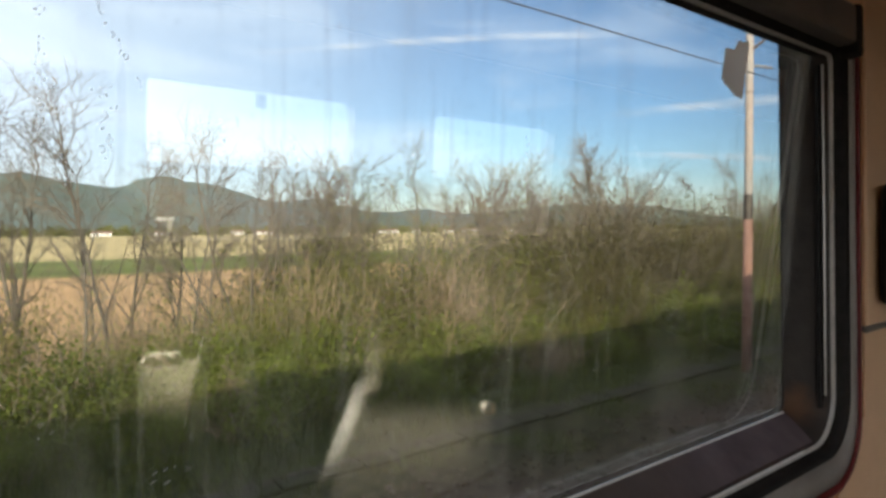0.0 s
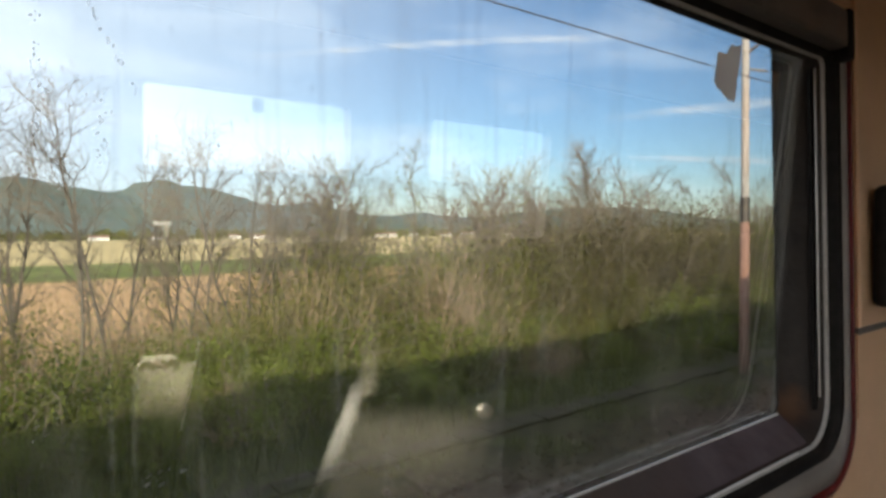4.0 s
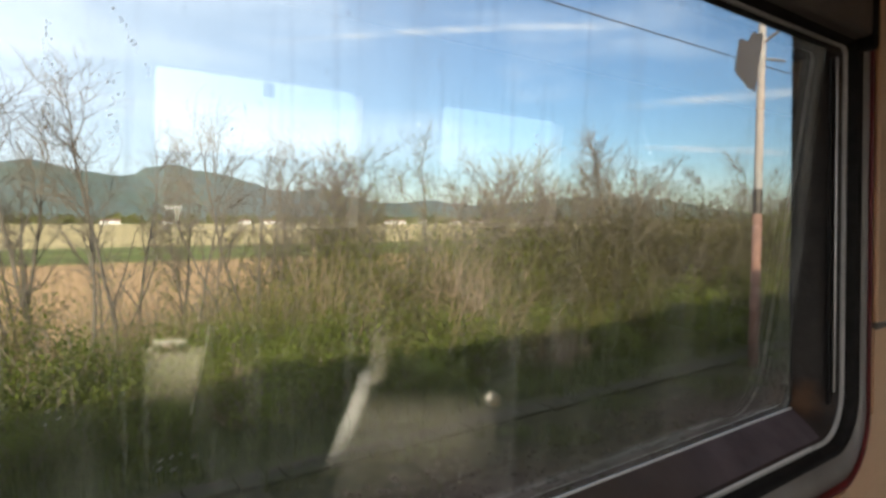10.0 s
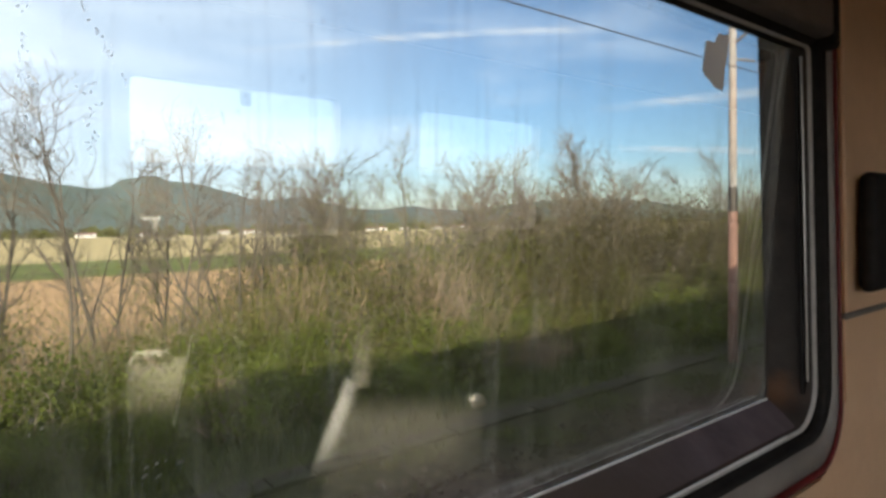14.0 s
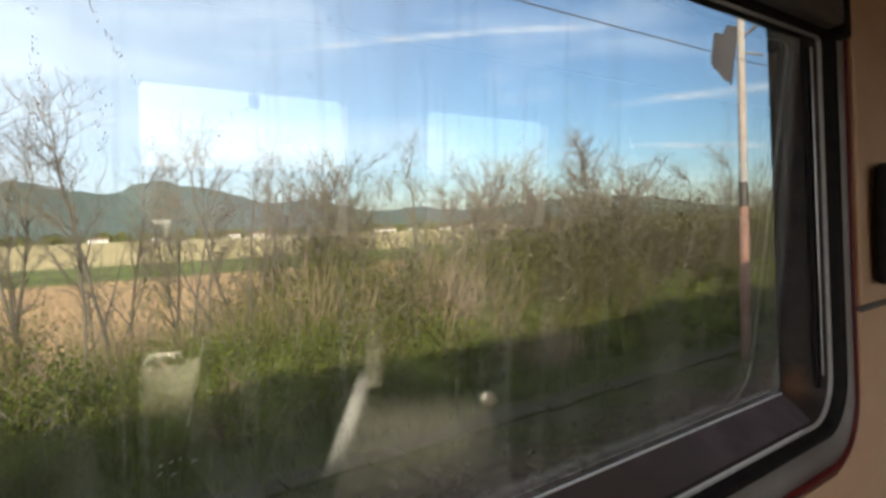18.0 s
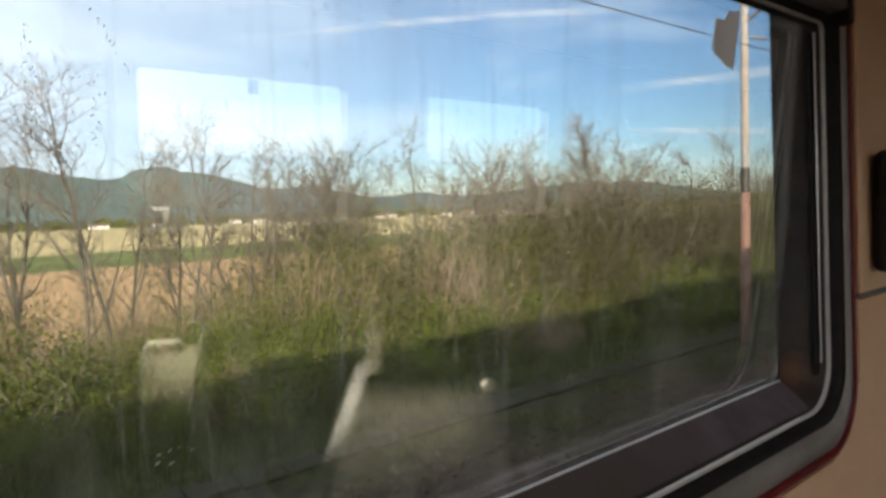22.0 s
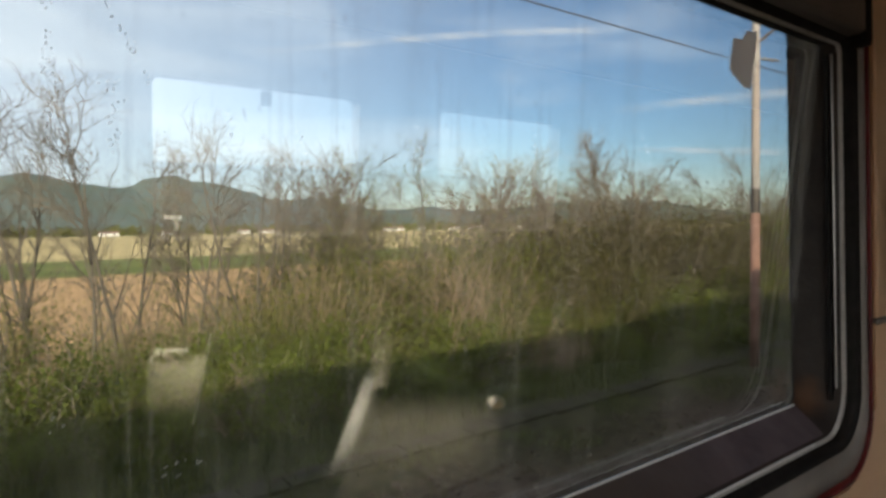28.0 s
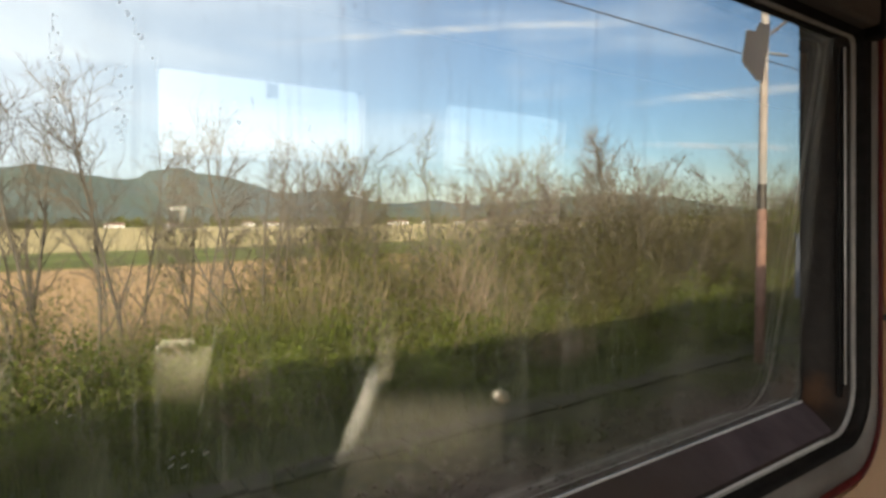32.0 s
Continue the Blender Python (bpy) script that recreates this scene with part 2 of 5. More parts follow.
M_TWIG = mat("grey brown twigs", (0.105, 0.085, 0.062), (0.175, 0.142, 0.105), 9, 0.9, rnd=0.25)
M_BRUSH = mat("dry tan stems", (0.185, 0.130, 0.085), (0.290, 0.210, 0.140), 9, 0.9, rnd=0.2)
M_LEAF = leaf_mat("fresh green leaves", (0.116, 0.142, 0.024), (0.162, 0.186, 0.038))
M_LEAF_OLIVE = leaf_mat("olive leaves", (0.134, 0.138, 0.034), (0.190, 0.188, 0.054))
M_LEAF_DULL = leaf_mat("dull brown green leaves", (0.070, 0.062, 0.026), (0.118, 0.104, 0.040))
M_PLUSH = mat("black plush", (0.008, 0.008, 0.008), (0.014, 0.013, 0.013), 60, 1.0, spec=0.0)
M_LEAF_YOUNG = leaf_mat("young yellow green leaves", (0.16, 0.18, 0.05), (0.27, 0.27, 0.10), 0.45)
M_STICKER = leaf_mat("torn sticker", (0.84, 0.77, 0.72), (0.86, 0.79, 0.74), 0.9)
M_TORN = leaf_mat("torn white paper", (0.88, 0.86, 0.84), (0.92, 0.90, 0.88), 0.9)
M_SPLASH = leaf_mat("dried splash", (0.42, 0.40, 0.36), (0.62, 0.60, 0.56), 0.6)
M_SILL_LIT = mat("purple grey lit sill", (0.075, 0.055, 0.061), (0.155, 0.117, 0.126), 11, 0.5, bump=0.1, c3=(0.085, 0.062, 0.050))
M_REED = leaf_mat("dry reed", (0.26, 0.18, 0.10), (0.44, 0.33, 0.20), 0.3)
# verge lies in the train's shadow; part of that shade is in this tone
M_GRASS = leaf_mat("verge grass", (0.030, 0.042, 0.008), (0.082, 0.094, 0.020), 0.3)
M_WHITE = mat("white render", (0.72, 0.70, 0.66), (0.78, 0.76, 0.72), 0.3, 0.8)
M_ROOF = mat("far roof", (0.22, 0.12, 0.09), (0.28, 0.16, 0.12), 0.5, 0.8)
M_GLASSDARK = mat("far window glass", (0.03, 0.035, 0.04), (0.05, 0.055, 0.06), 1, 0.2)


def ground_material():
    """Ballast by the tracks, then grass, ploughed soil, a green strip, pale stubble and far meadows, banded across the line."""
    m = bpy.data.materials.new("ground")
    m.use_nodes = True
    n, l = m.node_tree.nodes, m.node_tree.links
    b = n["Principled BSDF"]
    b.inputs["Roughness"].default_value = 0.95
    b.inputs["Specular IOR Level"].default_value = 0.1
    co = n.new("ShaderNodeTexCoord")
    sp = n.new("ShaderNodeSeparateXYZ")
    l.new(co.outputs["Object"], sp.inputs["Vector"])
    wob = n.new("ShaderNodeTexNoise")
    wob.inputs["Scale"].default_value, wob.inputs["Detail"].default_value = 0.35, 5
    l.new(co.outputs["Object"], wob.inputs["Vector"])
    wc = n.new("ShaderNodeMath")
    wc.operation = 'MULTIPLY_ADD'
    wc.inputs[1].default_value, wc.inputs[2].default_value = 2.4, -1.2
    l.new(wob.outputs["Fac"], wc.inputs[0])
    yy = n.new("ShaderNodeMath")
    yy.operation = 'ADD'
    l.new(sp.outputs["Y"], yy.inputs[0])
    l.new(wc.outputs[0], yy.inputs[1])
    fine = n.new("ShaderNodeTexNoise")
    fine.inputs["Scale"].default_value, fine.inputs["Detail"].default_value = 5.0, 8
    l.new(co.outputs["Object"], fine.inputs["Vector"])
    rows = n.new("ShaderNodeMapping")
    rows.inputs["Scale"].default_value = (0.012, 0.16, 1)
    rows.inputs["Rotation"].default_value = (0, 0, 0.05)
    l.new(co.outputs["Object"], rows.inputs["Vector"])
    rn = n.new("ShaderNodeTexNoise")
    rn.inputs["Scale"].default_value, rn.inputs["Detail"].default_value = 1.0, 6
    l.new(rows.outputs["Vector"], rn.inputs["Vector"])

    def two(c1, c2, tex):
        r = n.new("ShaderNodeValToRGB")
        r.color_ramp.elements[0].position, r.color_ramp.elements[1].position = 0.32, 0.68
        r.color_ramp.elements[0].color, r.color_ramp.elements[1].color = (*c1, 1), (*c2, 1)
        l.new(tex.outputs["Fac"], r.inputs["Fac"])
        return r.outputs["Color"]

    # ballast and the first two bands are darkened for the train's shadow
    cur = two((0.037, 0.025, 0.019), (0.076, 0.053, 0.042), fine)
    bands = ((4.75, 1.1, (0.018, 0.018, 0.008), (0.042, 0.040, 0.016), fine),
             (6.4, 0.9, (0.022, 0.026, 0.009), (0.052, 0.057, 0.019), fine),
             (17.0, 3.0, (0.39, 0.238, 0.117), (0.50, 0.315, 0.160), fine),
             (55.0, 3.0, (0.10, 0.12, 0.03), (0.17, 0.18, 0.06), rn),
             (86.0, 4.0, (0.39, 0.30, 0.14), (0.52, 0.41, 0.21), rn),
             (470.0, 20.0, (0.10, 0.11, 0.035), (0.16, 0.15, 0.06), rn),
             (800.0, 60.0, (0.05, 0.06, 0.03), (0.20, 0.17, 0.10), rn))
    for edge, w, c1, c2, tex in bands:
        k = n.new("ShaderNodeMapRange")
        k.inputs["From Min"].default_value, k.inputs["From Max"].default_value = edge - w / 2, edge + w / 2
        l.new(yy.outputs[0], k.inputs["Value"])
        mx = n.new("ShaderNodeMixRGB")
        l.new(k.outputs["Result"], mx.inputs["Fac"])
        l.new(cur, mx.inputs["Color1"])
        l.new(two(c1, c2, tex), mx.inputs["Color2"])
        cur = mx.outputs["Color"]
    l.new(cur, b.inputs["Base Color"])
    bp = n.new("ShaderNodeBump")
    bp.inputs["Strength"].default_value, bp.inputs["Distance"].default_value = 0.6, 0.06
    l.new(fine.outputs["Fac"], bp.inputs["Height"])
    l.new(bp.outputs["Normal"], b.inputs["Normal"])
    return m


def glass_material():
    """Old window glass: clear, mirror-like by Fresnel, with a film of dust, rain streaks and specks on the outside."""
    m = bpy.data.materials.new("dusty window glass")
    m.use_nodes = True
    n, l = m.node_tree.nodes, m.node_tree.links
    n.remove(n["Principled BSDF"])
    clear = n.new("ShaderNodeBsdfTransparent")
    clear.inputs["Color"].default_value = (0.92, 0.945, 0.935, 1)
    gloss = n.new("ShaderNodeBsdfGlossy")
    gloss.inputs["Roughness"].default_value = 0.022
    fr = n.new("ShaderNodeLayerWeight")
    fr.inputs["Blend"].default_value = 0.5
    p5 = n.new("ShaderNodeMath")
    p5.operation = 'POWER'
    p5.inputs[1].default_value = 4.0
    l.new(fr.outputs["Facing"], p5.inputs[0])
    mg = n.new("ShaderNodeMath")
    mg.operation = 'MULTIPLY_ADD'
    mg.use_clamp = True
    mg.inputs[1].default_value, mg.inputs[2].default_value = 1.35, GLOSS
    l.new(p5.outputs[0], mg.inputs[0])
    a = n.new("ShaderNodeMixShader")
    l.new(mg.outputs[0], a.inputs["Fac"])
    l.new(clear.outputs["BSDF"], a.inputs[1])
    l.new(gloss.outputs["BSDF"], a.inputs[2])
    co = n.new("ShaderNodeTexCoord")

    def noise_at(scale, detail, stretch, lo, hi, top):
        mpn = n.new("ShaderNodeMapping")
        mpn.inputs["Scale"].default_value = stretch
        l.new(co.outputs["Object"], mpn.inputs["Vector"])
        t = n.new("ShaderNodeTexNoise")
        t.inputs["Scale"].default_value, t.inputs["Detail"].default_value = scale, detail
        l.new(mpn.outputs["Vector"], t.inputs["Vector"])
        k = n.new("ShaderNodeMapRange")
        k.inputs["From Min"].default_value, k.inputs["From Max"].default_value = lo, hi
        k.inputs["To Max"].default_value = top
        l.new(t.outputs["Fac"], k.inputs["Value"])
        return k.outputs["Result"]

    def plus(p, q):
        s = n.new("ShaderNodeMath")
        s.operation, s.use_clamp = 'ADD', True
        l.new(p, s.inputs[0])
        if isinstance(q, float):
            s.inputs[1].default_value = q
        else:
            l.new(q, s.inputs[1])
        return s.outputs[0]

    film = noise_at(2.2, 4, (1, 1, 0.6), 0.35, 0.75, 0.009)
    streak = noise_at(70, 4, (1.0, 1.0, 0.05), 0.57, 0.82, 0.14)
    speck = noise_at(150, 2, (1, 1, 0.30), 0.68, 0.80, 0.24)
    smear = noise_at(13, 6, (1.0, 1.0, 0.16), 0.50, 0.80, 0.055)
    amount = plus(plus(plus(plus(film, streak), speck), smear), DUST)
    # thicker dust towards the rear end of the pane
    sp = n.new("ShaderNodeSeparateXYZ")
    l.new(co.outputs["Object"], sp.inputs["Vector"])
    gx = n.new("ShaderNodeMapRange")
    gx.inputs["From Min"].default_value, gx.inputs["From Max"].default_value = 0.55, -0.35
    gx.inputs["To Max"].default_value = 0.007
    l.new(sp.outputs["X"], gx.inputs["Value"])
    amount = plus(amount, gx.outputs["Result"])
    # dirt gathered along the top and front edges
    rim = None
    for axis, lo, hi in (("X", 0.88, 0.945), ("Z", 0.378, 0.470)):
        k = n.new("ShaderNodeMapRange")
        k.interpolation_type = 'SMOOTHSTEP'
        k.inputs["From Min"].default_value, k.inputs["From Max"].default_value = lo, hi
        k.inputs["To Max"].default_value = 0.5
        l.new(sp.outputs[axis], k.inputs["Value"])
        rim = plus(rim, k.outputs["Result"]) if rim else k.outputs["Result"]
    rm = n.new("ShaderNodeMath")
    rm.operation = 'MULTIPLY'
    l.new(rim, rm.inputs[0])
    l.new(noise_at(9, 6, (1, 1, 0.4), 0.30, 0.75, 0.34), rm.inputs[1])
    amount = plus(amount, rm.outputs[0])
    dust = n.new("ShaderNodeBsdfTranslucent")
    dust.inputs["Color"].default_value = (0.72, 0.63, 0.50, 1)
    dd = n.new("ShaderNodeBsdfDiffuse")
    dd.inputs["Color"].default_value = (0.42, 0.36, 0.28, 1)
    dm = n.new("ShaderNodeMixShader")
    dm.inputs["Fac"].default_value = 0.35
    l.new(dust.outputs["BSDF"], dm.inputs[1])
    l.new(dd.outputs["BSDF"], dm.inputs[2])
    o = n.new("ShaderNodeMixShader")
    l.new(amount, o.inputs["Fac"])
    l.new(a.outputs["Shader"], o.inputs[1])
    l.new(dm.outputs["Shader"], o.inputs[2])
    l.new(o.outputs["Shader"], n["Material Output"].inputs["Surface"])
    return m


DUST, GLOSS = 0.002, 0.15
M_GROUND = ground_material()
M_PANE = glass_material()


# ---- building helpers ----
def as_object(name, bm, material, parent=None, label="", smooth=False):
    me = bpy.data.meshes.new(name)
    bm.to_mesh(me)
    bm.free()
    me.materials.append(material)
    if smooth:
        me.polygons.foreach_set("use_smooth", [True] * len(me.polygons))
    ob = new(name, me)
    if parent:
        ob.parent = parent
    return tagged(ob, label)


def part(name, bm, material, parent, label="", smooth=False):
    return as_object(name, bm, material, parent, label, smooth)


def raw(name, verts, faces, material, parent=None, smooth=False):
    me = bpy.data.meshes.new(name)
    me.from_pydata([tuple(v) for v in verts], [], faces)
    me.materials.append(material)
    if smooth:
        me.polygons.foreach_set("use_smooth", [True] * len(me.polygons))
    ob = new(name, me)
    if parent:
        ob.parent = parent
    return ob


def box(lo, hi, bevel=0.0, seg=2, bm=None):
    own = bmesh.new()
    bmesh.ops.create_cube(own, size=1)
    for v in own.verts:
        v.co = Vector([lo[i] + (v.co[i] + 0.5) * (hi[i] - lo[i]) for i in range(3)])
    if bevel:
        bmesh.ops.bevel(own, geom=own.edges[:], offset=bevel, segments=seg, affect='EDGES', profile=0.5)
    if bm is None:
        return own
    tmp = bpy.data.meshes.new("tmp")
    own.to_mesh(tmp)
    own.free()
    bm.from_mesh(tmp)
    bpy.data.meshes.remove(tmp)
    return bm


def tube(points, radii, sides=8, bm=None, caps=True):
    """A tube through points."""
    bm = bm or bmesh.new()
    rings = []
    for i, p in enumerate(points):
        p = Vector(p)
        a = Vector(points[max(i - 1, 0)])
        c = Vector(points[min(i + 1, len(points) - 1)])
        d = (c - a).normalized()
        u = d.orthogonal().normalized() if abs(d.z) > 0.95 else d.cross(Vector((0, 0, 1))).normalized()
        w = d.cross(u)
        r = radii[i] if isinstance(radii, (list, tuple)) else radii
        rings.append([bm.verts.new(p + (u * math.cos(t) + w * math.sin(t)) * r) for t in [2 * math.pi * k / sides for k in range(sides)]])
    for r0, r1 in zip(rings, rings[1:]):
        for k in range(sides):
            bm.faces.new((r0[k], r0[(k + 1) % sides], r1[(k + 1) % sides], r1[k]))
    if caps:
        bm.faces.new(rings[0][::-1])
        bm.faces.new(rings[-1])
    return bm


def rounded(x0, x1, z0, z1, rl, rt, n=10):
    """Outline of a window: lower corners of radius rl, upper of radius rt; counter-clockwise seen from inside."""
    out = []
    for cx, cz_, r, a0 in ((x1 - rl, z0 + rl, rl, -90), (x1 - rt, z1 - rt, rt, 0), (x0 + rt, z1 - rt, rt, 90), (x0 + rl, z0 + rl, rl, 180)):
        for i in range(n + 1):
            t = radians(a0 + 90 * i / n)
            out.append((cx + r * math.cos(t), cz_ + r * math.sin(t)))
    return out


def ring(loops, close=True):
    """Lofts outlines given as (list of (x, z), y) into a band that runs round the window; the last joins the first if close."""
    bm = bmesh.new()
    vs = [[bm.verts.new((x, y, z)) for x, z in o] for o, y in loops]
    pairs = list(zip(vs, vs[1:])) + ([(vs[-1], vs[0])] if close else [])
    for a, b in pairs:
        k = len(a)
        for i in range(k):
            bm.faces.new((a[i], a[(i + 1) % k], b[(i + 1) % k], b[i]))
    bmesh.ops.recalc_face_normals(bm, faces=bm.faces[:])
    return bm


# the side wall leans out a little towards its top
WALL_Z = 2.10
LEAN_OUT = Matrix.Translation((0, 0.5, WALL_Z)) @ Matrix.Rotation(radians(-1.2), 4, 'X') @ Matrix.Translation((0, -0.5, -WALL_Z))


def leaned(ob):
    ob.matrix_world = LEAN_OUT
    return ob


# ---- ground and hills ----
def ground_z(x, y):
    """Track bed at zero less the sleepers, falling to a ditch and then the level fields."""
    bed = -0.17
    field = -1.0
    if y < -8:
        return field
    k = min(max((abs(y - 1.5) - 5.2) / 4.2, 0), 1)
    k = k * k * (3 - 2 * k)
    z = bed + (field - bed) * k
    if y > 6.2:
        z += 0.10 * noise.noise((x * 0.45, y * 0.5, 1.3)) * min(1, (y - 6.2) / 2) * (1 if y < 60 else 0.4)
    return z


def build_ground():
    xs = [-4500, -1500, -500, -150, -60] + [-30 + 1.5 * i for i in range(95)] + [130, 180, 260, 400, 700, 1200, 2200, 4500]
    ys = [-4500, -1000, -200, -60, -20, -9] + [-6 + 0.5 * i for i in range(60)] + [25, 28, 32, 38, 46, 56, 70, 90, 130, 200, 330, 520, 900, 1600, 2600, 4600]
    vs = [(x, y, ground_z(x, y)) for y in ys for x in xs]
    w = len(xs)
    fs = [(j * w + i, j * w + i + 1, (j + 1) * w + i + 1, (j + 1) * w + i) for j in range(len(ys) - 1) for i in range(w - 1)]
    ob = raw("ground", vs, fs, M_GROUND, smooth=True)
    tagged(ob, "ballast, grassy verge and tan and pale fields beside the line", "ground", kind="structure")


build_ground()


def hills(name, dist, bumps, base, material, label):
    """A wooded range: a sheet of slopes that rises from the plain to a ridge made of a few rounded summits."""
    nx, ny = 260, 10
    x0, x1 = -2600, 5200
    vs, fs = [], []
    for i in range(nx + 1):
        x = x0 + (x1 - x0) * i / nx
        h = base + sum(a * math.exp(-abs((x - c) / w) ** p) for c, w, a, p in bumps)
        h += 2 * noise.noise((x * 0.004, dist * 0.01, 0)) + 2 * noise.noise((x * 0.02, dist, 3))
        for j in range(ny + 1):
            t = j / ny
            s = t
            vs.append((x, dist - 900 * (1 - t) + 60 * noise.noise((x * 0.003, t * 3, dist)), -3 + h * s + 6 * t * noise.noise((x * 0.01, t * 5, 7))))
    for i in range(nx):
        for j in range(ny):
            a = i * (ny + 1) + j
            fs.append((a, a + ny + 1, a + ny + 2, a + 1))
    ob = raw(name, vs, fs, material, smooth=True)
    return tagged(ob, label, "hills", kind="structure")


# distance haze is mixed into both forest colours, stronger on the far range
M_FOREST_HAZE = mat("haze-tinted far forest", (0.090, 0.114, 0.098), (0.120, 0.147, 0.124), 0.012, 0.95, bump=0.0, c3=(0.112, 0.136, 0.140), spec=0.05)
M_FOREST_FAR_HAZE = mat("haze-tinted farther forest", (0.16, 0.20, 0.23), (0.19, 0.23, 0.26), 0.008, 0.95, spec=0.05)
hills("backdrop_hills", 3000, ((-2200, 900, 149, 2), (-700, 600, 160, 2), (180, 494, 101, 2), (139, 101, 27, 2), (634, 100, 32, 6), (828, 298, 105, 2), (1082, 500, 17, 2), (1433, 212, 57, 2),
       (2112, 163, 28, 2), (3300, 500, 54, 2), (4200, 700, 88, 2), (5200, 700, 29, 2)), 96, M_FOREST_HAZE,
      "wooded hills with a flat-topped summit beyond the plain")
hills("backdrop_far_range", 4300, ((900, 900, 90, 2), (3400, 700, 60, 2), (5600, 800, 150, 2)), 110, M_FOREST_FAR_HAZE, "hazy blue range far behind the hills")


# ---- railway ----
def rail(name, y):
    prof = [(-0.07, -0.17), (0.07, -0.17), (0.07, -0.155), (0.012, -0.13), (0.012, -0.045), (0.036, -0.03), (0.036, -0.004), (0.028, 0.0), (-0.028, 0.0), (-0.036, -0.004), (-0.036, -0.03), (-0.012, -0.045), (-0.012, -0.13), (-0.07, -0.155)]
    bm = bmesh.new()
    ends = []
    for x in (-60, 140):
        ends.append([bm.verts.new((x, y + a, b)) for a, b in prof])
    k = len(prof)
    for i in range(k):
        bm.faces.new((ends[0][i], ends[0][(i + 1) % k], ends[1][(i + 1) % k], ends[1][i]))
    bm.faces.new(ends[0])
    bm.faces.new(ends[1][::-1])
    bmesh.ops.recalc_face_normals(bm, faces=bm.faces[:])
    return bm


for yc in (-0.95, 2.65):
    trk = tagged(new("railway_track"), "steel rails on concrete sleepers in ballast", "track", "tracks")
    for s in (-0.7535, 0.7535):
        part("rail", rail("rail", yc + s), M_STEEL, trk)
        bm = bmesh.new()
        box((-60, yc + s - 0.022, -0.002), (140, yc + s + 0.022, 0.001), 0, bm=bm)
        part("rail_head", bm, M_RAILTOP, trk, "polished running surface")
    first = None
    for i in range(150):
        if first is None:
            o = part("sleeper", box((-0.13, yc - 1.2, -0.30), (0.13, yc + 1.2, -0.165), 0.02, 1), M_SLEEPER, trk)
            first = o
        else:
            o = first.copy()
            scene.collection.objects.link(o)
        o.location = (-12 + 0.6 * i, 0, 0)


def ballast(x0, x1, y0, y1, n, name):
    """Loose crushed stones on the track bed."""
    rg = random.Random(7)
    base = np.array([(1, 1, -1), (-1, 1, -1), (-1, -1, -1), (1, -1, -1), (0.6, 0.7, 1), (-0.7, 0.5, 0.9), (-0.5, -0.7, 1.1), (0.7, -0.5, 0.8)])
    fcs = [(3, 2, 1, 0), (4, 5, 6, 7), (0, 1, 5, 4), (1, 2, 6, 5), (2, 3, 7, 6), (3, 0, 4, 7)]
    vs, fs = [], []
    for i in range(n):
        x = x0 + (x1 - x0) * rg.random() ** 1.3
        y = rg.uniform(y0, y1)
        r = rg.uniform(0.014, 0.03)
        a = rg.uniform(0, 6.28)
        e = Euler((rg.uniform(-.8, .8), rg.uniform(-.8, .8), a)).to_matrix()
        q = (base * r) @ np.array(e).T + np.array((x, y, ground_z(x, y) + r * 0.5))
        k = len(vs)
        vs.extend(q.tolist())
        fs.extend([tuple(k + j for j in f) for f in fcs])
    ob = raw(name, vs, fs, M_STONE)
    return tagged(ob, "purplish grey crushed stone ballast along the tracks", "ballast", kind="stuff")


M_STONE = mat("crushed stone", (0.062, 0.048, 0.038), (0.098, 0.078, 0.063), 5, 0.95, c3=(0.040, 0.038, 0.018), bump=0.3, spec=0.1)
ballast(0.5, 40, 3.4, 5.3, 3200, "ballast_stones")

# cable trough covers beside the ballast
trough = tagged(new("cable_trough"), "row of concrete cable trough covers beside the ballast", "cable trough")
slab = None
for i in range(60):
    if slab is None:
        slab = part("cover_slab", box((-0.24, -0.17, -0.08), (0.24, 0.17, 0.02), 0.012, 1), M_TROUGH_SHADE, trough)
        o = slab
    else:
        o = slab.copy()
        scene.collection.objects.link(o)
    x = -2 + 0.5 * i
    o.matrix_basis = pose(x, 6.05 + 0.02 * math.sin(i * 2.1), ground_z(x, 6.05) + 0.03, 1.5 * math.sin(i * 1.7), 1.5 * math.cos(i * 2.3), 1.2 * math.sin(i * 3.1))


M_MAST = mat("pale mast paint", (0.27, 0.245, 0.23), (0.39, 0.36, 0.34), 7, 0.8, bump=0.2, c3=(0.33, 0.24, 0.19), stretch=(1, 1, 0.5), spec=0.2)
M_MASTRED = mat("reddish mast paint", (0.17, 0.085, 0.062), (0.26, 0.145, 0.11), 7, 0.85, bump=0.2, c3=(0.20, 0.13, 0.11), stretch=(1, 1, 0.4), spec=0.2)


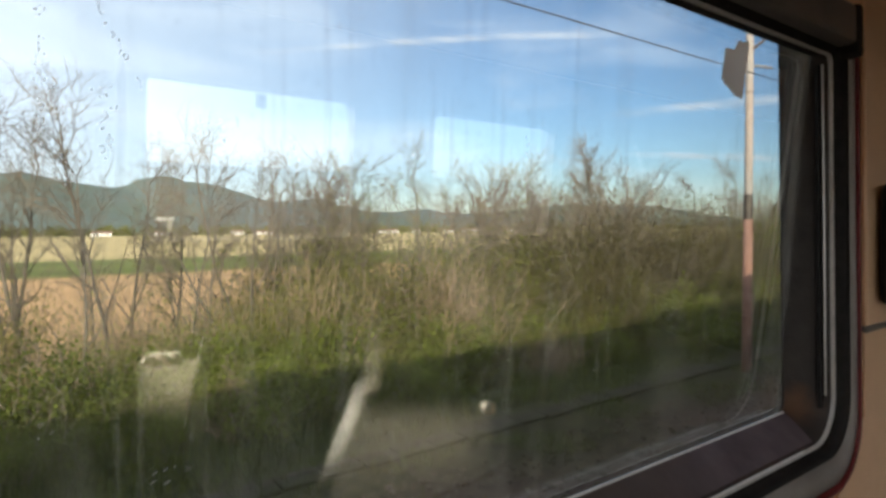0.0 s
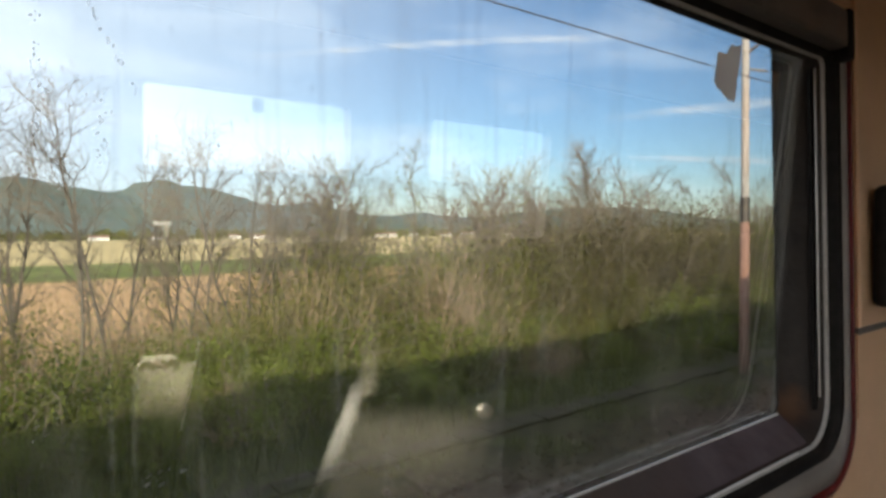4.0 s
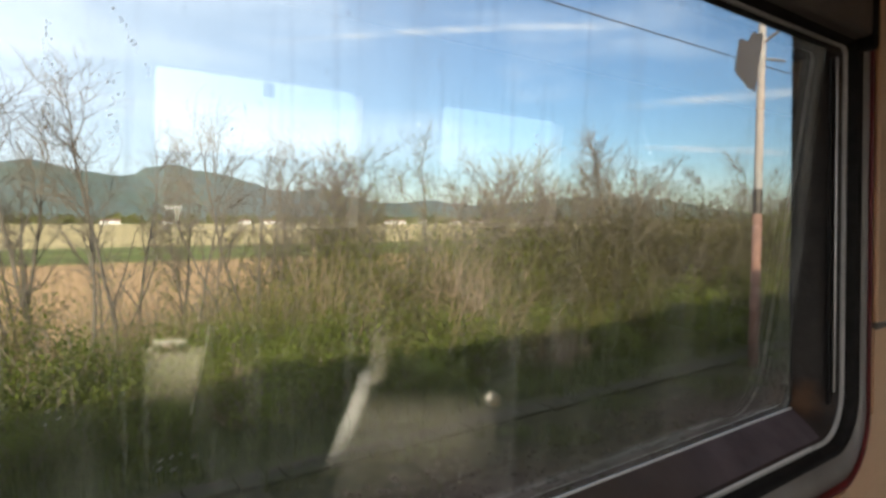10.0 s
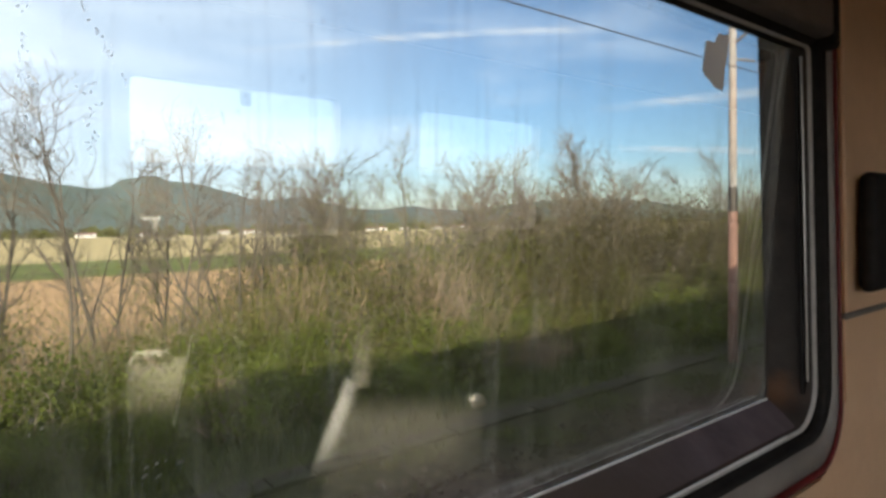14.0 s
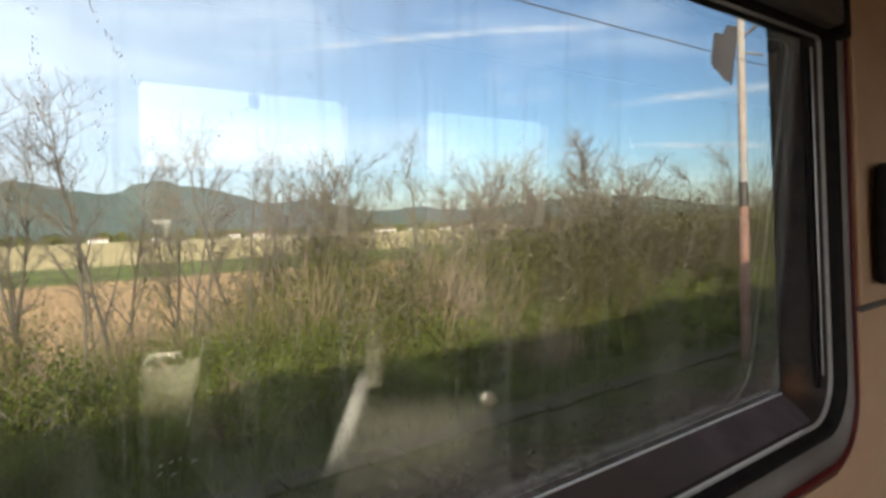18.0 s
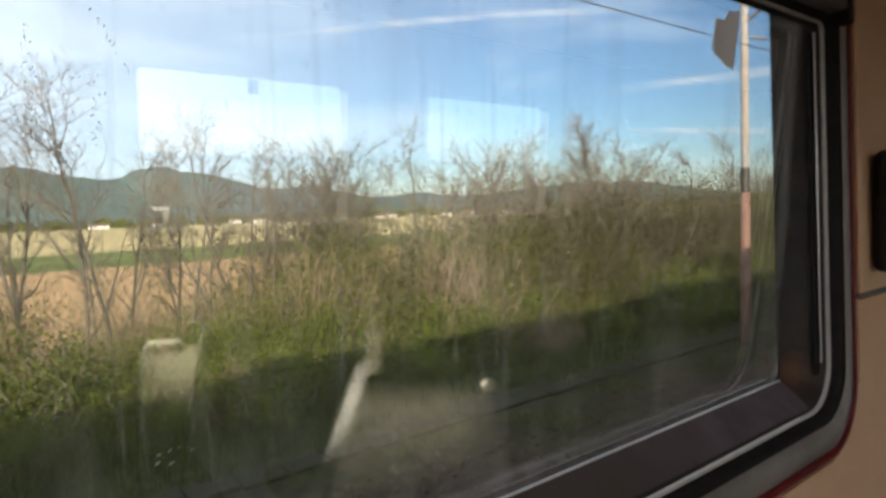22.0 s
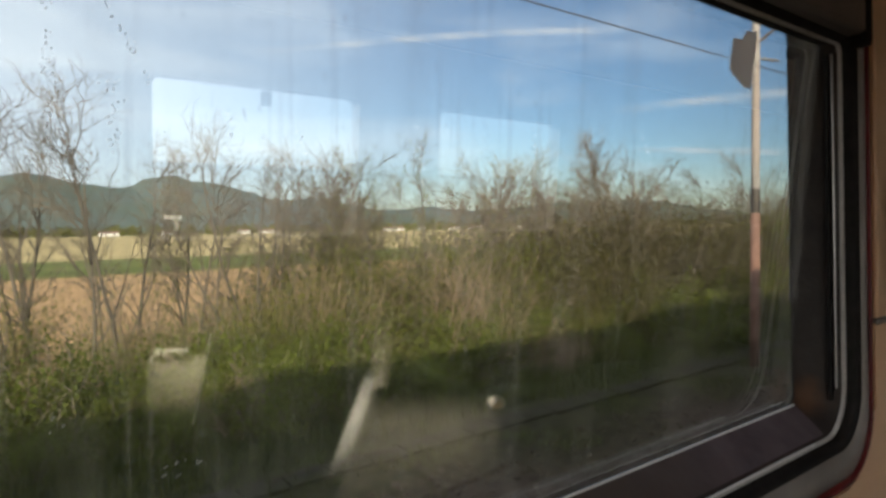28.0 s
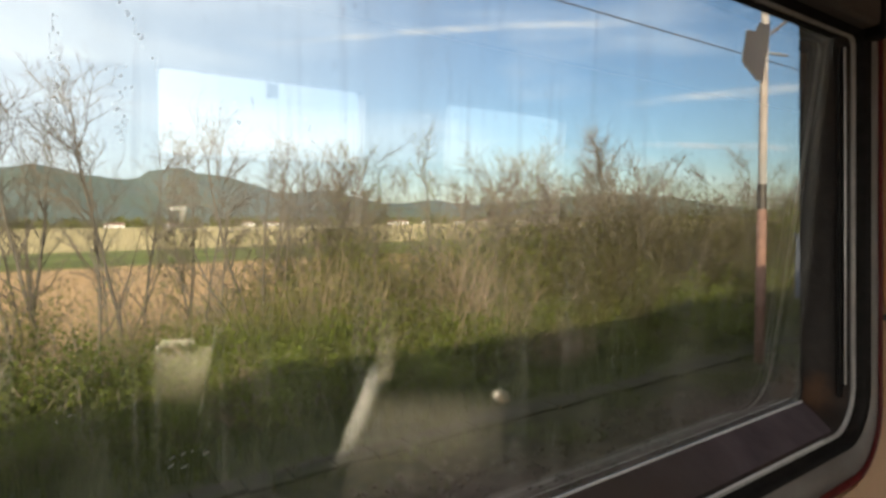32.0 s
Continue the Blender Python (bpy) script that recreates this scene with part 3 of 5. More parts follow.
def concrete_mast(x, y):
    th = tagged(new("catenary_mast"), "slender round concrete catenary mast with a steel arm", "mast")
    th.matrix_world = pose(x, y, ground_z(x, y))
    part("pole", tube([(0, 0, -0.3), (0, 0, 4), (0, 0, 9.2)], [0.088, 0.073, 0.058], 16), M_MAST, th, smooth=True)
    part("sleeve", tube([(0, 0, -0.25), (0, 0, 2.90)], [0.092, 0.083], 16), M_MASTRED, th, "reddish brown painted foot", True)
    part("collar", tube([(0, 0, 2.88), (0, 0, 3.34)], [0.0845, 0.0815], 16), M_WIRE, th, "dark painted band")
    arm = part("arm", tube([(0.0, 0, 6.0), (0, -0.9, 6.5), (0, -2.3, 6.9)], 0.028, 8), M_GALV, th)
    part("stay", tube([(0.0, 0, 7.6), (0, -2.3, 6.95)], 0.014, 6), M_GALV, th)
    part("insulator", tube([(0, -0.08, 5.72), (0, -0.25, 5.66), (0, -0.42, 5.60)], [0.02, 0.03, 0.015], 10), M_GALV, arm)
    return th


for i in range(-2, 3):
    concrete_mast(11.3 + 54.0 * i, 5.55)


def sagging(name, y, z, sag, x0, x1, r):
    pts = [(x0 + (x1 - x0) * i / 40, y, z - sag * (1 - (2 * i / 40 - 1) ** 2)) for i in range(41)]
    ob = as_object(name, tube(pts, r, 6), M_WIRE)
    return tagged(ob, "dark overhead wire strung along the line", "overhead wire")


for i in range(-2, 2):
    sagging("overhead_wire", 5.13, 5.235, 0.05, 11.3 + 54.0 * i, 65.3 + 54.0 * i, 0.009)


def relay_cabinet(x, y):
    th = tagged(new("relay_cabinet"), "slim bluish grey lineside cabinet on a post", "cabinet")
    th.matrix_world = pose(x, y, ground_z(x, y), 0, 0, 4)
    part("post", tube([(0, 0, -0.2), (0, 0, 0.95)], 0.05, 10), M_GALV, th)
    part("body", box((-0.22, -0.15, 0.85), (0.22, 0.15, 2.30), 0.015, 2), M_CAB, th)
    door = part("door", box((-0.20, -0.162, 0.90), (0.20, -0.151, 2.25), 0.004, 1), M_CAB, th)
    part("lock", tube([(0.15, -0.161, 1.6), (0.15, -0.18, 1.6)], 0.015, 8), M_GALV, door)
    part("roof", box((-0.26, -0.20, 2.30), (0.26, 0.20, 2.34), 0.01, 1), M_CAB, th)


M_CAB = mat("cabinet paint", (0.10, 0.115, 0.15), (0.135, 0.15, 0.19), 4, 0.5, c3=(0.10, 0.105, 0.12))
relay_cabinet(14.9, 6.3)


def lattice_mast(x, y):
    """Tensioning mast: two braced steel uprights, a heavy centre post and two stacks of concrete weights."""
    th = tagged(new("lattice_mast"), "rusty steel lattice mast with stacked concrete tension weights", "mast")
    th.matrix_world = pose(x, y, ground_z(x, y))
    for s in (-0.55, 0.55):
        part("upright", box((s - 0.05, -0.05, -0.2), (s + 0.05, 0.05, 9.0), 0.008, 1), M_GALV, th)
    part("centre_post", box((-0.12, -0.14, -0.2), (0.12, 0.14, 9.0), 0.02, 1), M_GALV, th)
    for i in range(11):
        z = 2.2 + 0.6 * i
        for s in (-1, 1):
            part("brace", tube([(s * 0.55, 0, z), (s * 0.12, 0, z + 0.6 * (1 if i % 2 else -1) * 0.9)], 0.022, 6), M_GALV, th)
    for s in (-1, 1):
        part("bracket", tube([(s * 0.55, 0, 4.0), (s * 1.2, 0, 4.0), (s * 1.35, 0, 5.2)], 0.03, 6), M_GALV, th)
        rod = part("weight_rod", tube([(s * 1.0, 0, 0.9), (s * 1.0, 0, 5.0)], 0.015, 6), M_GALV, th)
        for k in range(13):
            for d in (-0.2, 0.2):
                part("weight", box((s * 1.0 + d - 0.18, -0.2, 0.8 + 0.19 * k), (s * 1.0 + d + 0.18, 0.2, 0.975 + 0.19 * k), 0.012, 1), M_CONC, rod)
    part("warning_plate", box((0.62, -0.24, 1.6), (0.82, -0.23, 1.85), 0.002, 1), M_WHITE, th, "small white warning plate")


def stepped_pole(x, y):
    th = tagged(new("signal_pole"), "pale pole with climbing rungs beside the line", "pole")
    th.matrix_world = pose(x, y, ground_z(x, y))
    part("shaft", tube([(0, 0, -0.2), (0, 0, 8.5)], [0.11, 0.08], 14), M_CONC, th)
    for k in range(16):
        part("rung", tube([(-0.2, 0, 0.7 + 0.45 * k), (0.2, 0, 0.7 + 0.45 * k)], 0.012, 6), M_GALV, th)


def distance_sign(x, y):
    th = tagged(new("distance_sign"), "white distance plate with dark marks on a post", "sign")
    th.matrix_world = pose(x, y, ground_z(x, y))
    part("post", tube([(0, 0, -0.2), (0, 0, 3.2)], 0.03, 8), M_GALV, th)
    plate = part("plate", box((-0.02, -0.05, 2.9), (0.62, -0.03, 3.2), 0.004, 1), M_WHITE, th)
    for i, w in enumerate((0.05, 0.03, 0.05, 0.03, 0.03)):
        part("mark", box((0.06 + 0.11 * i, -0.056, 2.96), (0.06 + 0.11 * i + w, -0.051, 3.14)), M_RUBBER, plate)


lattice_mast(-105.0, 6.4)
stepped_pole(-76.0, 6.0)
relay_cabinet(-74.6, 5.6)
distance_sign(-46.0, 6.2)

def veil_material(name, lo, hi, top):
    """Thin ice cloud: white, mostly clear, breaking up along its length."""
    m = bpy.data.materials.new(name)
    m.use_nodes = True
    n, l = m.node_tree.nodes, m.node_tree.links
    n.remove(n["Principled BSDF"])
    co = n.new("ShaderNodeTexCoord")
    mpn = n.new("ShaderNodeMapping")
    mpn.inputs["Scale"].default_value = (0.002, 0.002, 0.02)
    l.new(co.outputs["Object"], mpn.inputs["Vector"])
    t = n.new("ShaderNodeTexNoise")
    t.inputs["Scale"].default_value, t.inputs["Detail"].default_value = 1.5, 6
    l.new(mpn.outputs["Vector"], t.inputs["Vector"])
    k = n.new("ShaderNodeMapRange")
    k.inputs["From Min"].default_value, k.inputs["From Max"].default_value, k.inputs["To Max"].default_value = lo, hi, top
    l.new(t.outputs["Fac"], k.inputs["Value"])
    # fades out at both rims of the streak
    sp = n.new("ShaderNodeSeparateXYZ")
    l.new(co.outputs["UV"], sp.inputs["Vector"])
    pg = n.new("ShaderNodeMath")
    pg.operation = 'PINGPONG'
    pg.inputs[1].default_value = 0.5
    l.new(sp.outputs["Y"], pg.inputs[0])
    pw = n.new("ShaderNodeMath")
    pw.operation = 'MULTIPLY'
    l.new(pg.outputs[0], pw.inputs[0])
    l.new(k.outputs["Result"], pw.inputs[1])
    pe = n.new("ShaderNodeMath")
    pe.operation = 'PINGPONG'
    pe.inputs[1].default_value = 0.5
    l.new(sp.outputs["X"], pe.inputs[0])
    pm = n.new("ShaderNodeMath")
    pm.operation, pm.use_clamp = 'MULTIPLY', True
    l.new(pe.outputs[0], pm.inputs[0])
    pm.inputs[1].default_value = 5.0
    pf = n.new("ShaderNodeMath")
    pf.operation = 'MULTIPLY'
    l.new(pw.outputs[0], pf.inputs[0])
    l.new(pm.outputs[0], pf.inputs[1])
    em = n.new("ShaderNodeEmission")
    em.inputs["Color"].default_value, em.inputs["Strength"].default_value = (1.0, 0.98, 0.96, 1), 0.68
    tr = n.new("ShaderNodeBsdfTransparent")
    mx = n.new("ShaderNodeMixShader")
    l.new(pf.outputs[0], mx.inputs["Fac"])
    l.new(tr.outputs["BSDF"], mx.inputs[1])
    l.new(em.outputs["Emission"], mx.inputs[2])
    l.new(mx.outputs["Shader"], n["Material Output"].inputs["Surface"])
    return m


M_VEIL = veil_material("ice cloud", 0.24, 0.66, 1.35)


def streak(a, b, width, bow):
    """A long thin cloud band between two far points."""
    bm = bmesh.new()
    uv = bm.loops.layers.uv.new("uv")
    a, b = Vector(a), Vector(b)
    up = (b - a).cross(Vector((a + b) / 2)).cross((b - a)).normalized()
    up = Vector((0, 0, 1)) - (b - a).normalized() * (b - a).normalized().z
    n = 24
    pr = []
    for i in range(n + 1):
        t = i / n
        p = a.lerp(b, t) + Vector((0, 0, bow * math.sin(t * math.pi)))
        w = width * (0.55 + 0.6 * t) * (1 + 0.25 * noise.noise((t * 6, width, 0)))
        pr.append((bm.verts.new(p - up * w / 2), bm.verts.new(p + up * w / 2), t))
    for (p0, p1, t0), (q0, q1, t1) in zip(pr, pr[1:]):
        f = bm.faces.new((p0, q0, q1, p1))
        for lp, c in zip(f.loops, ((t0, 0), (t1, 0), (t1, 1), (t0, 1))):
            lp[uv].uv = c
    ob = as_object("backdrop_cloud", bm, M_VEIL)
    return tagged(ob, "thin white contrail high in a blue sky", "cloud", kind="structure")


streak((820, 2400, 690), (3300, 2400, 1225), 62, 20)
streak((1900, 1500, 430), (3900, 1500, 760), 75, 0)
streak((2300, 1700, 330), (4000, 1700, 420), 60, 0)

# ---- the carriage: shell, floor, ceiling, walls ----
CAR0, CAR1 = -8.0, 12.0
Y_IN, Y_OPP, Z_FL, Z_CE = 0.42, -2.45, 1.25, 3.55
WIN = (-0.55, 1.512, 1.963, 3.075)      # outer outline of the window surround


def wall_with_hole(y0, y1, x0, x1, z0, z1, holes):
    """A slab between y0 and y1 with openings (outlines of x, z), each joined through its thickness."""
    bm = bmesh.new()
    for y, flip in ((y0, False), (y1, True)):
        outer = [bm.verts.new((x, y, z)) for x, z in ((x0, z0), (x1, z0), (x1, z1), (x0, z1))]
        edges = [bm.edges.new((outer[i], outer[(i + 1) % 4])) for i in range(4)]
        for h in holes:
            vs = [bm.verts.new((x, y, z)) for x, z in h]
            edges += [bm.edges.new((vs[i], vs[(i + 1) % len(vs)])) for i in range(len(vs))]
        bmesh.ops.triangle_fill(bm, use_beauty=True, use_dissolve=False, edges=edges, normal=(0, -1 if not flip else 1, 0))
    for h in holes:
        a = [bm.verts.new((x, y0, z)) for x, z in h]
        b = [bm.verts.new((x, y1, z)) for x, z in h]
        for i in range(len(h)):
            j = (i + 1) % len(h)
            bm.faces.new((a[i], a[j], b[j], b[i]))
    bmesh.ops.remove_doubles(bm, verts=bm.verts[:], dist=0.0005)
    bmesh.ops.recalc_face_normals(bm, faces=bm.faces[:])
    return bm


hole = rounded(WIN[0] + 0.05, WIN[1] - 0.03, WIN[2] + 0.05, WIN[3] - 0.02, 0.10, 0.05)
wall = leaned(as_object("wall_window", wall_with_hole(Y_IN + 0.012, 0.565, CAR0, CAR1, Z_FL, 3.62, [hole]), M_LAMINATE))
tagged(wall, "tan laminate carriage side wall with a large window", "wall", kind="structure")
# upper wall panel over a seam
for k, (xa, xb) in enumerate(((1.545, CAR1), (CAR0, -0.62))):
    part("wall_panel", box((xa, Y_IN - 0.001, 2.322), (xb, Y_IN + 0.011, 3.6), 0.004, 1), M_LAMINATE, wall)
    part("wall_panel", box((xa - 0.02, Y_IN - 0.001, Z_FL), (xb, Y_IN + 0.011, 2.312), 0), M_LAMINATE, wall)
    part("seam_strip", box((xa - 0.018, Y_IN - 0.005, 2.309), (xb, Y_IN + 0.010, 2.325), 0.003, 1), M_DARKGREY, wall, "dark seam strip")
part("wall_panel", box((-0.6, Y_IN - 0.001, Z_FL), (1.5248, Y_IN + 0.011, 1.953), 0), M_LAMINATE, wall)

opp_holes = []
for i in range(5):
    xw = -5.25 + 1.93 * i
    # the unseen third opening is resized to send sun onto the mirrored seats
    opp_holes.append(rounded(xw, xw + (1.04 if i == 2 else 1.27), 2.20, 3.06 if i == 2 else 3.10, 0.05, 0.05, 4))
opp = as_object("wall_opposite", wall_with_hole(Y_OPP - 0.1, Y_OPP, CAR0, CAR1, Z_FL, Z_CE, opp_holes), M_DADO)
tagged(opp, "dark lined wall with windows on the sunny side", "wall", kind="structure")
for i in range(5):
    xw = -5.25 + 1.93 * i
    if i == 3:
        part("window_label", box((xw + 0.615, Y_OPP - 0.05, 3.000), (xw + 0.685, Y_OPP - 0.046, 3.085)), M_DARKGREY, opp, "small dark label on the opposite window")
tagged(as_object("floor", box((CAR0, Y_OPP - 0.1, Z_FL - 0.1), (CAR1, 0.6, Z_FL)), M_FLOOR), "dark speckled carriage floor", "floor", kind="structure")
bm = bmesh.new()
box((CAR0, Y_OPP - 0.1, Z_CE), (CAR1, 0.62, Z_CE + 0.08), 0, bm=bm)
tagged(as_object("ceiling", bm, M_CEIL), "plain pale carriage ceiling", "ceiling", kind="structure")
for nm, xa in (("wall_front", CAR1), ("wall_rear", CAR0 - 0.06)):
    tagged(as_object(nm, box((xa, Y_OPP - 0.1, Z_FL), (xa + 0.06, 0.6, Z_CE)), M_LAMINATE), "tan carriage end wall", "wall", kind="structure")


def car_shell(x0, x1):
    """Roof arch and solebar of a carriage."""
    bm = bmesh.new()
    prof = [(0.66, 3.62), (0.64, 3.74), (0.45, 3.90), (0.05, 4.01), (-0.95, 4.07), (-1.95, 4.01), (-2.35, 3.90), (-2.56, 3.74), (-2.58, 3.62), (-2.5, 3.64), (-0.95, 3.66), (0.6, 3.65)]
    a = [bm.verts.new((x0, y, z)) for y, z in prof]
    b = [bm.verts.new((x1, y, z)) for y, z in prof]
    k = len(prof)
    for i in range(k):
        bm.faces.new((a[i], a[(i + 1) % k], b[(i + 1) % k], b[i]))
    bm.faces.new(a)
    bm.faces.new(b[::-1])
    bmesh.ops.recalc_face_normals(bm, faces=bm.faces[:])
    return bm


tagged(as_object("carriage_roof", car_shell(CAR0 - 0.1, CAR1 + 0.1), M_BODY), "arched carriage roof", "roof", kind="structure")
tagged(as_object("carriage_underframe", box((CAR0 - 0.1, -2.4, 0.35), (CAR1 + 0.1, 0.52, 1.14), 0.05, 2), M_RUBBER), "dark carriage underframe", "underframe", kind="structure")


def next_carriage(x0, x1):
    th = tagged(new("train_carriage"), "unseen red coupled carriage added to lengthen the train shadow", "carriage", "coupled carriages")
    part("body", box((x0, -2.56, 0.95), (x1, 0.64, 3.66), 0.08, 2), M_BODY, th)
    part("roof", car_shell(x0, x1), M_GREY, th)
    for xa in (x0 + 3.2, x1 - 3.2):
        bogie = part("bogie", box((xa - 1.4, -2.1, 0.3), (xa + 1.4, 0.2, 0.93), 0.06, 2), M_RUBBER, th)
        for dx in (-1.1, 1.1):
            for s in (-0.7535, 0.7535):
                part("wheel", tube([(xa + dx, -0.95 + s - 0.06, 0.462), (xa + dx, -0.95 + s + 0.06, 0.462)], 0.46, 24), M_STEEL, bogie)


# unseen neighbours added so the train's shadow runs on along the verge
next_carriage(12.7, 38.0)
next_carriage(-34.0, -8.7)

# ---- the window ----
X1 = 1.40
win = tagged(new("window_1"), "dirty fixed carriage window in a grey surround with red piping", "window", kind="structure")
win.matrix_world = LEAN_OUT
o_gly_o = rounded(WIN[0], WIN[1] - 0.012, WIN[2] + 0.013, WIN[3], 0.135, 0.03)
o_gly_i = rounded(WIN[0] + 0.035, 1.474, 2.037, WIN[3] - 0.05, 0.125, 0.03)
o_red_o = rounded(WIN[0] - 0.012, WIN[1] - 0.005, WIN[2] - 0.004, WIN[3] + 0.01, 0.145, 0.035)
# the wall panel runs into the rounded corner of the window
CX, CZ = WIN[1] - 0.005 - 0.145, WIN[2] - 0.004 + 0.145
bend = sorted([p for p in o_red_o if p[0] >= CX - 0.001 and p[1] <= CZ + 0.001], key=lambda p: math.atan2(p[1] - CZ, p[0] - CX))
bm = bmesh.new()
bm.faces.new([bm.verts.new((x, Y_IN - 0.001, z)) for x, z in bend + [(1.5248, CZ), (1.5248, 1.9532), (CX, 1.9532)]])
part("wall_panel", bm, M_LAMINATE, wall)
part("surround", ring([(o_gly_o, 0.434), (o_gly_o, 0.426), ([(x * 0.5 + u * 0.5, z * 0.5 + v * 0.5) for (x, z), (u, v) in zip(o_gly_o, o_gly_i)], 0.423), (o_gly_i, 0.427), (o_gly_i, 0.455)], close=False), M_GREY, win, "grey plastic surround", True)
part("piping", ring([(o_red_o, 0.434), (o_red_o, 0.421), ([(x * 0.5 + u * 0.5, z * 0.5 + v * 0.5) for (x, z), (u, v) in zip(o_gly_o, o_red_o)], 0.417), (o_gly_o, 0.421), (o_gly_o, 0.434)]), M_RED, win, "dark red piping", True)
o_gas_i = rounded(WIN[0] + 0.06, 1.460, 2.051, 2.988, 0.110, 0.02)
part("gasket", ring([(o_gly_i, 0.440), (o_gly_i, 0.431), (o_gas_i, 0.446), (o_gas_i, 0.50)], close=False), M_RUBBER, win, "black rubber gasket", True)
o_bead = rounded(WIN[0] + 0.066, 1.452, 2.060, 2.982, 0.102, 0.02)
part("bead", ring([(o_gas_i, 0.478), (o_gas_i, 0.462), ([(x * .5 + u * .5, z * .5 + v * .5) for (x, z), (u, v) in zip(o_gas_i, o_bead)], 0.457), (o_bead, 0.462), (o_bead, 0.466)], close=False), M_BEAD, win, "dull grey glazing bead", True)
# added white strip gives the gleam along the bead's lower run
part("lower_bead", box((WIN[0] + 0.14, 0.4575, 2.0605), (1.285, 0.4625, 2.0645), 0.001, 1), M_WHITE, win, "white strip added for the gleam on the lower bead")
o_out = rounded(WIN[0] + 0.10, X1, 2.112, 3.033, 0.03, 0.02)
part("reveal", ring([(o_bead, 0.466), (o_out, 0.556)], close=False), M_REVEAL, win, "dark grimy recess", False)
o_lip = rounded(WIN[0] + 0.104, X1 - 0.004, 2.115, 3.030, 0.03, 0.02)
part("outer_lip", ring([(o_out, 0.556), (o_out, 0.552), (o_lip, 0.551), (o_lip, 0.556)], close=False), M_RUBBER, win)
# white paint stands for the sky reflected in the metal edge
part("sill_bead", box((WIN[0] + 0.12, 0.5465, 2.1115), (X1 - 0.012, 0.5515, 2.1158), 0.001, 1), M_WHITE, win, "metal edge along the sill, its sky gleam painted white")
part("outer_frame", ring([(o_out, 0.556), (rounded(WIN[0], X1 + 0.13, 2.0, 3.12, 0.05, 0.05), 0.566), (rounded(WIN[0], X1 + 0.13, 2.0, 3.12, 0.05, 0.05), 0.575)], close=False), M_RUBBER, win)
# recess bottom catches more light; this plate's lighter tone stands for it
bm = bmesh.new()
q = [bm.verts.new(c) for c in ((WIN[0] + 0.16, 0.474, 2.0655), (1.372, 0.474, 2.0655), (1.392, 0.548, 2.1135), (WIN[0] + 0.16, 0.548, 2.1135))]
e = [bm.verts.new(v.co - Vector((0, 0, 0.004))) for v in q]
for k in range(4):
    bm.faces.new((q[k], q[(k + 1) % 4], e[(k + 1) % 4], e[k]))
bm.faces.new(q)
bm.faces.new(e[::-1])
bmesh.ops.recalc_face_normals(bm, faces=bm.faces[:])
part("sill_plate", bm, M_SILL_LIT, win, "purplish grey sloping sill, its stronger light in the tone")
# thin second bead deep in the front jamb
# black strip added to block the beads' reflection; also fills the dark gap
part("spacer", box((1.427, 0.4795, 2.13), (1.4495, 0.486, 2.962), 0.001, 1), M_RUBBER, win, "black strip in the gap, added to hide the beads from the glass")
part("jamb_bead", box((1.440, 0.472, 2.16), (1.4445, 0.478, 2.964), 0.002, 1), M_ALU, win, "thin metal strip")
# blind cassette along the top
cassette = part("blind_cassette", box((WIN[0] + 0.02, 0.405, 2.998), (1.462, 0.46, 3.09), 0.012, 2), M_DARKGREY, win, "dark roller blind cassette")
part("blind_cap", box((1.462, 0.402, 2.97), (1.492, 0.465, 3.095), 0.01, 2), M_RUBBER, cassette, "black end cap")
part("blind_rail", tube([(WIN[0] + 0.03, 0.47, 3.000), (1.44, 0.47, 3.000)], 0.008, 10), M_RUBBER, cassette)

pane = part("pane", box((-0.93, -0.003, -0.455), (0.962, 0.003, 0.485)), M_PANE, win, "dusty rain-streaked glass")
pane.matrix_parent_inverse = Matrix.Identity(4)
pane.matrix_basis = LEAN_OUT.inverted() @ pose(0.47, 0.541, 2.56, 3.0, 0, 0)


def scrap(name, outline, y, material, label, cat, thick=0.0008):
    bm = bmesh.new()
    if len(outline) > 8:
        # frayed edge between the main corners
        fray = random.Random(3)
        rough = []
        for (xa, za), (xb, zb) in zip(outline, outline[1:] + outline[:1]):
            rough += [(xa, za)] + [(xa + (xb - xa) * t + fray.gauss(0, 0.0011), za + (zb - za) * t + fray.gauss(0, 0.0011)) for t in (0.25, 0.5, 0.75)]
        outline = rough
    f = bm.faces.new([bm.verts.new((-0.18 + (x + 0.18) * 0.962, y - (z - 2.56) * 0.0524, 2.56 + (z - 2.56) * 0.962)) for x, z in outline])
    r = bmesh.ops.extrude_face_region(bm, geom=[f])
    for v in r["geom"]:
        if isinstance(v, bmesh.types.BMVert):
            v.co.y -= thick
    bmesh.ops.recalc_face_normals(bm, faces=bm.faces[:])
    ob = as_object(name, bm, material)
    return tagged(ob, label, cat)


torn = [(1.086, 2.954), (1.120, 2.957), (1.128, 2.968), (1.140, 2.980), (1.158, 2.979), (1.172, 2.983), (1.178, 2.984), (1.1785, 2.962), (1.180, 2.944), (1.174, 2.936), (1.175, 2.922), (1.168, 2.908), (1.171, 2.890),
        (1.167, 2.880), (1.165, 2.864), (1.160, 2.855), (1.153, 2.862), (1.138, 2.862), (1.120, 2.869), (1.104, 2.877), (1.096, 2.882), (1.092, 2.880), (1.084, 2.890), (1.078, 2.888), (1.081, 2.915), (1.084, 2.935)]
st = scrap("torn_sticker", torn, 0.5365, M_STICKER, "torn grey brown sticker remnant on the glass", "sticker")
rim = [(x + (x - 1.13) * 0.05 - 0.0012, z + (z - 2.92) * 0.025 - 0.0015) for x, z in torn]
scrap("paper_rim", rim, 0.5372, M_TORN, "white torn paper edge", "").parent = st
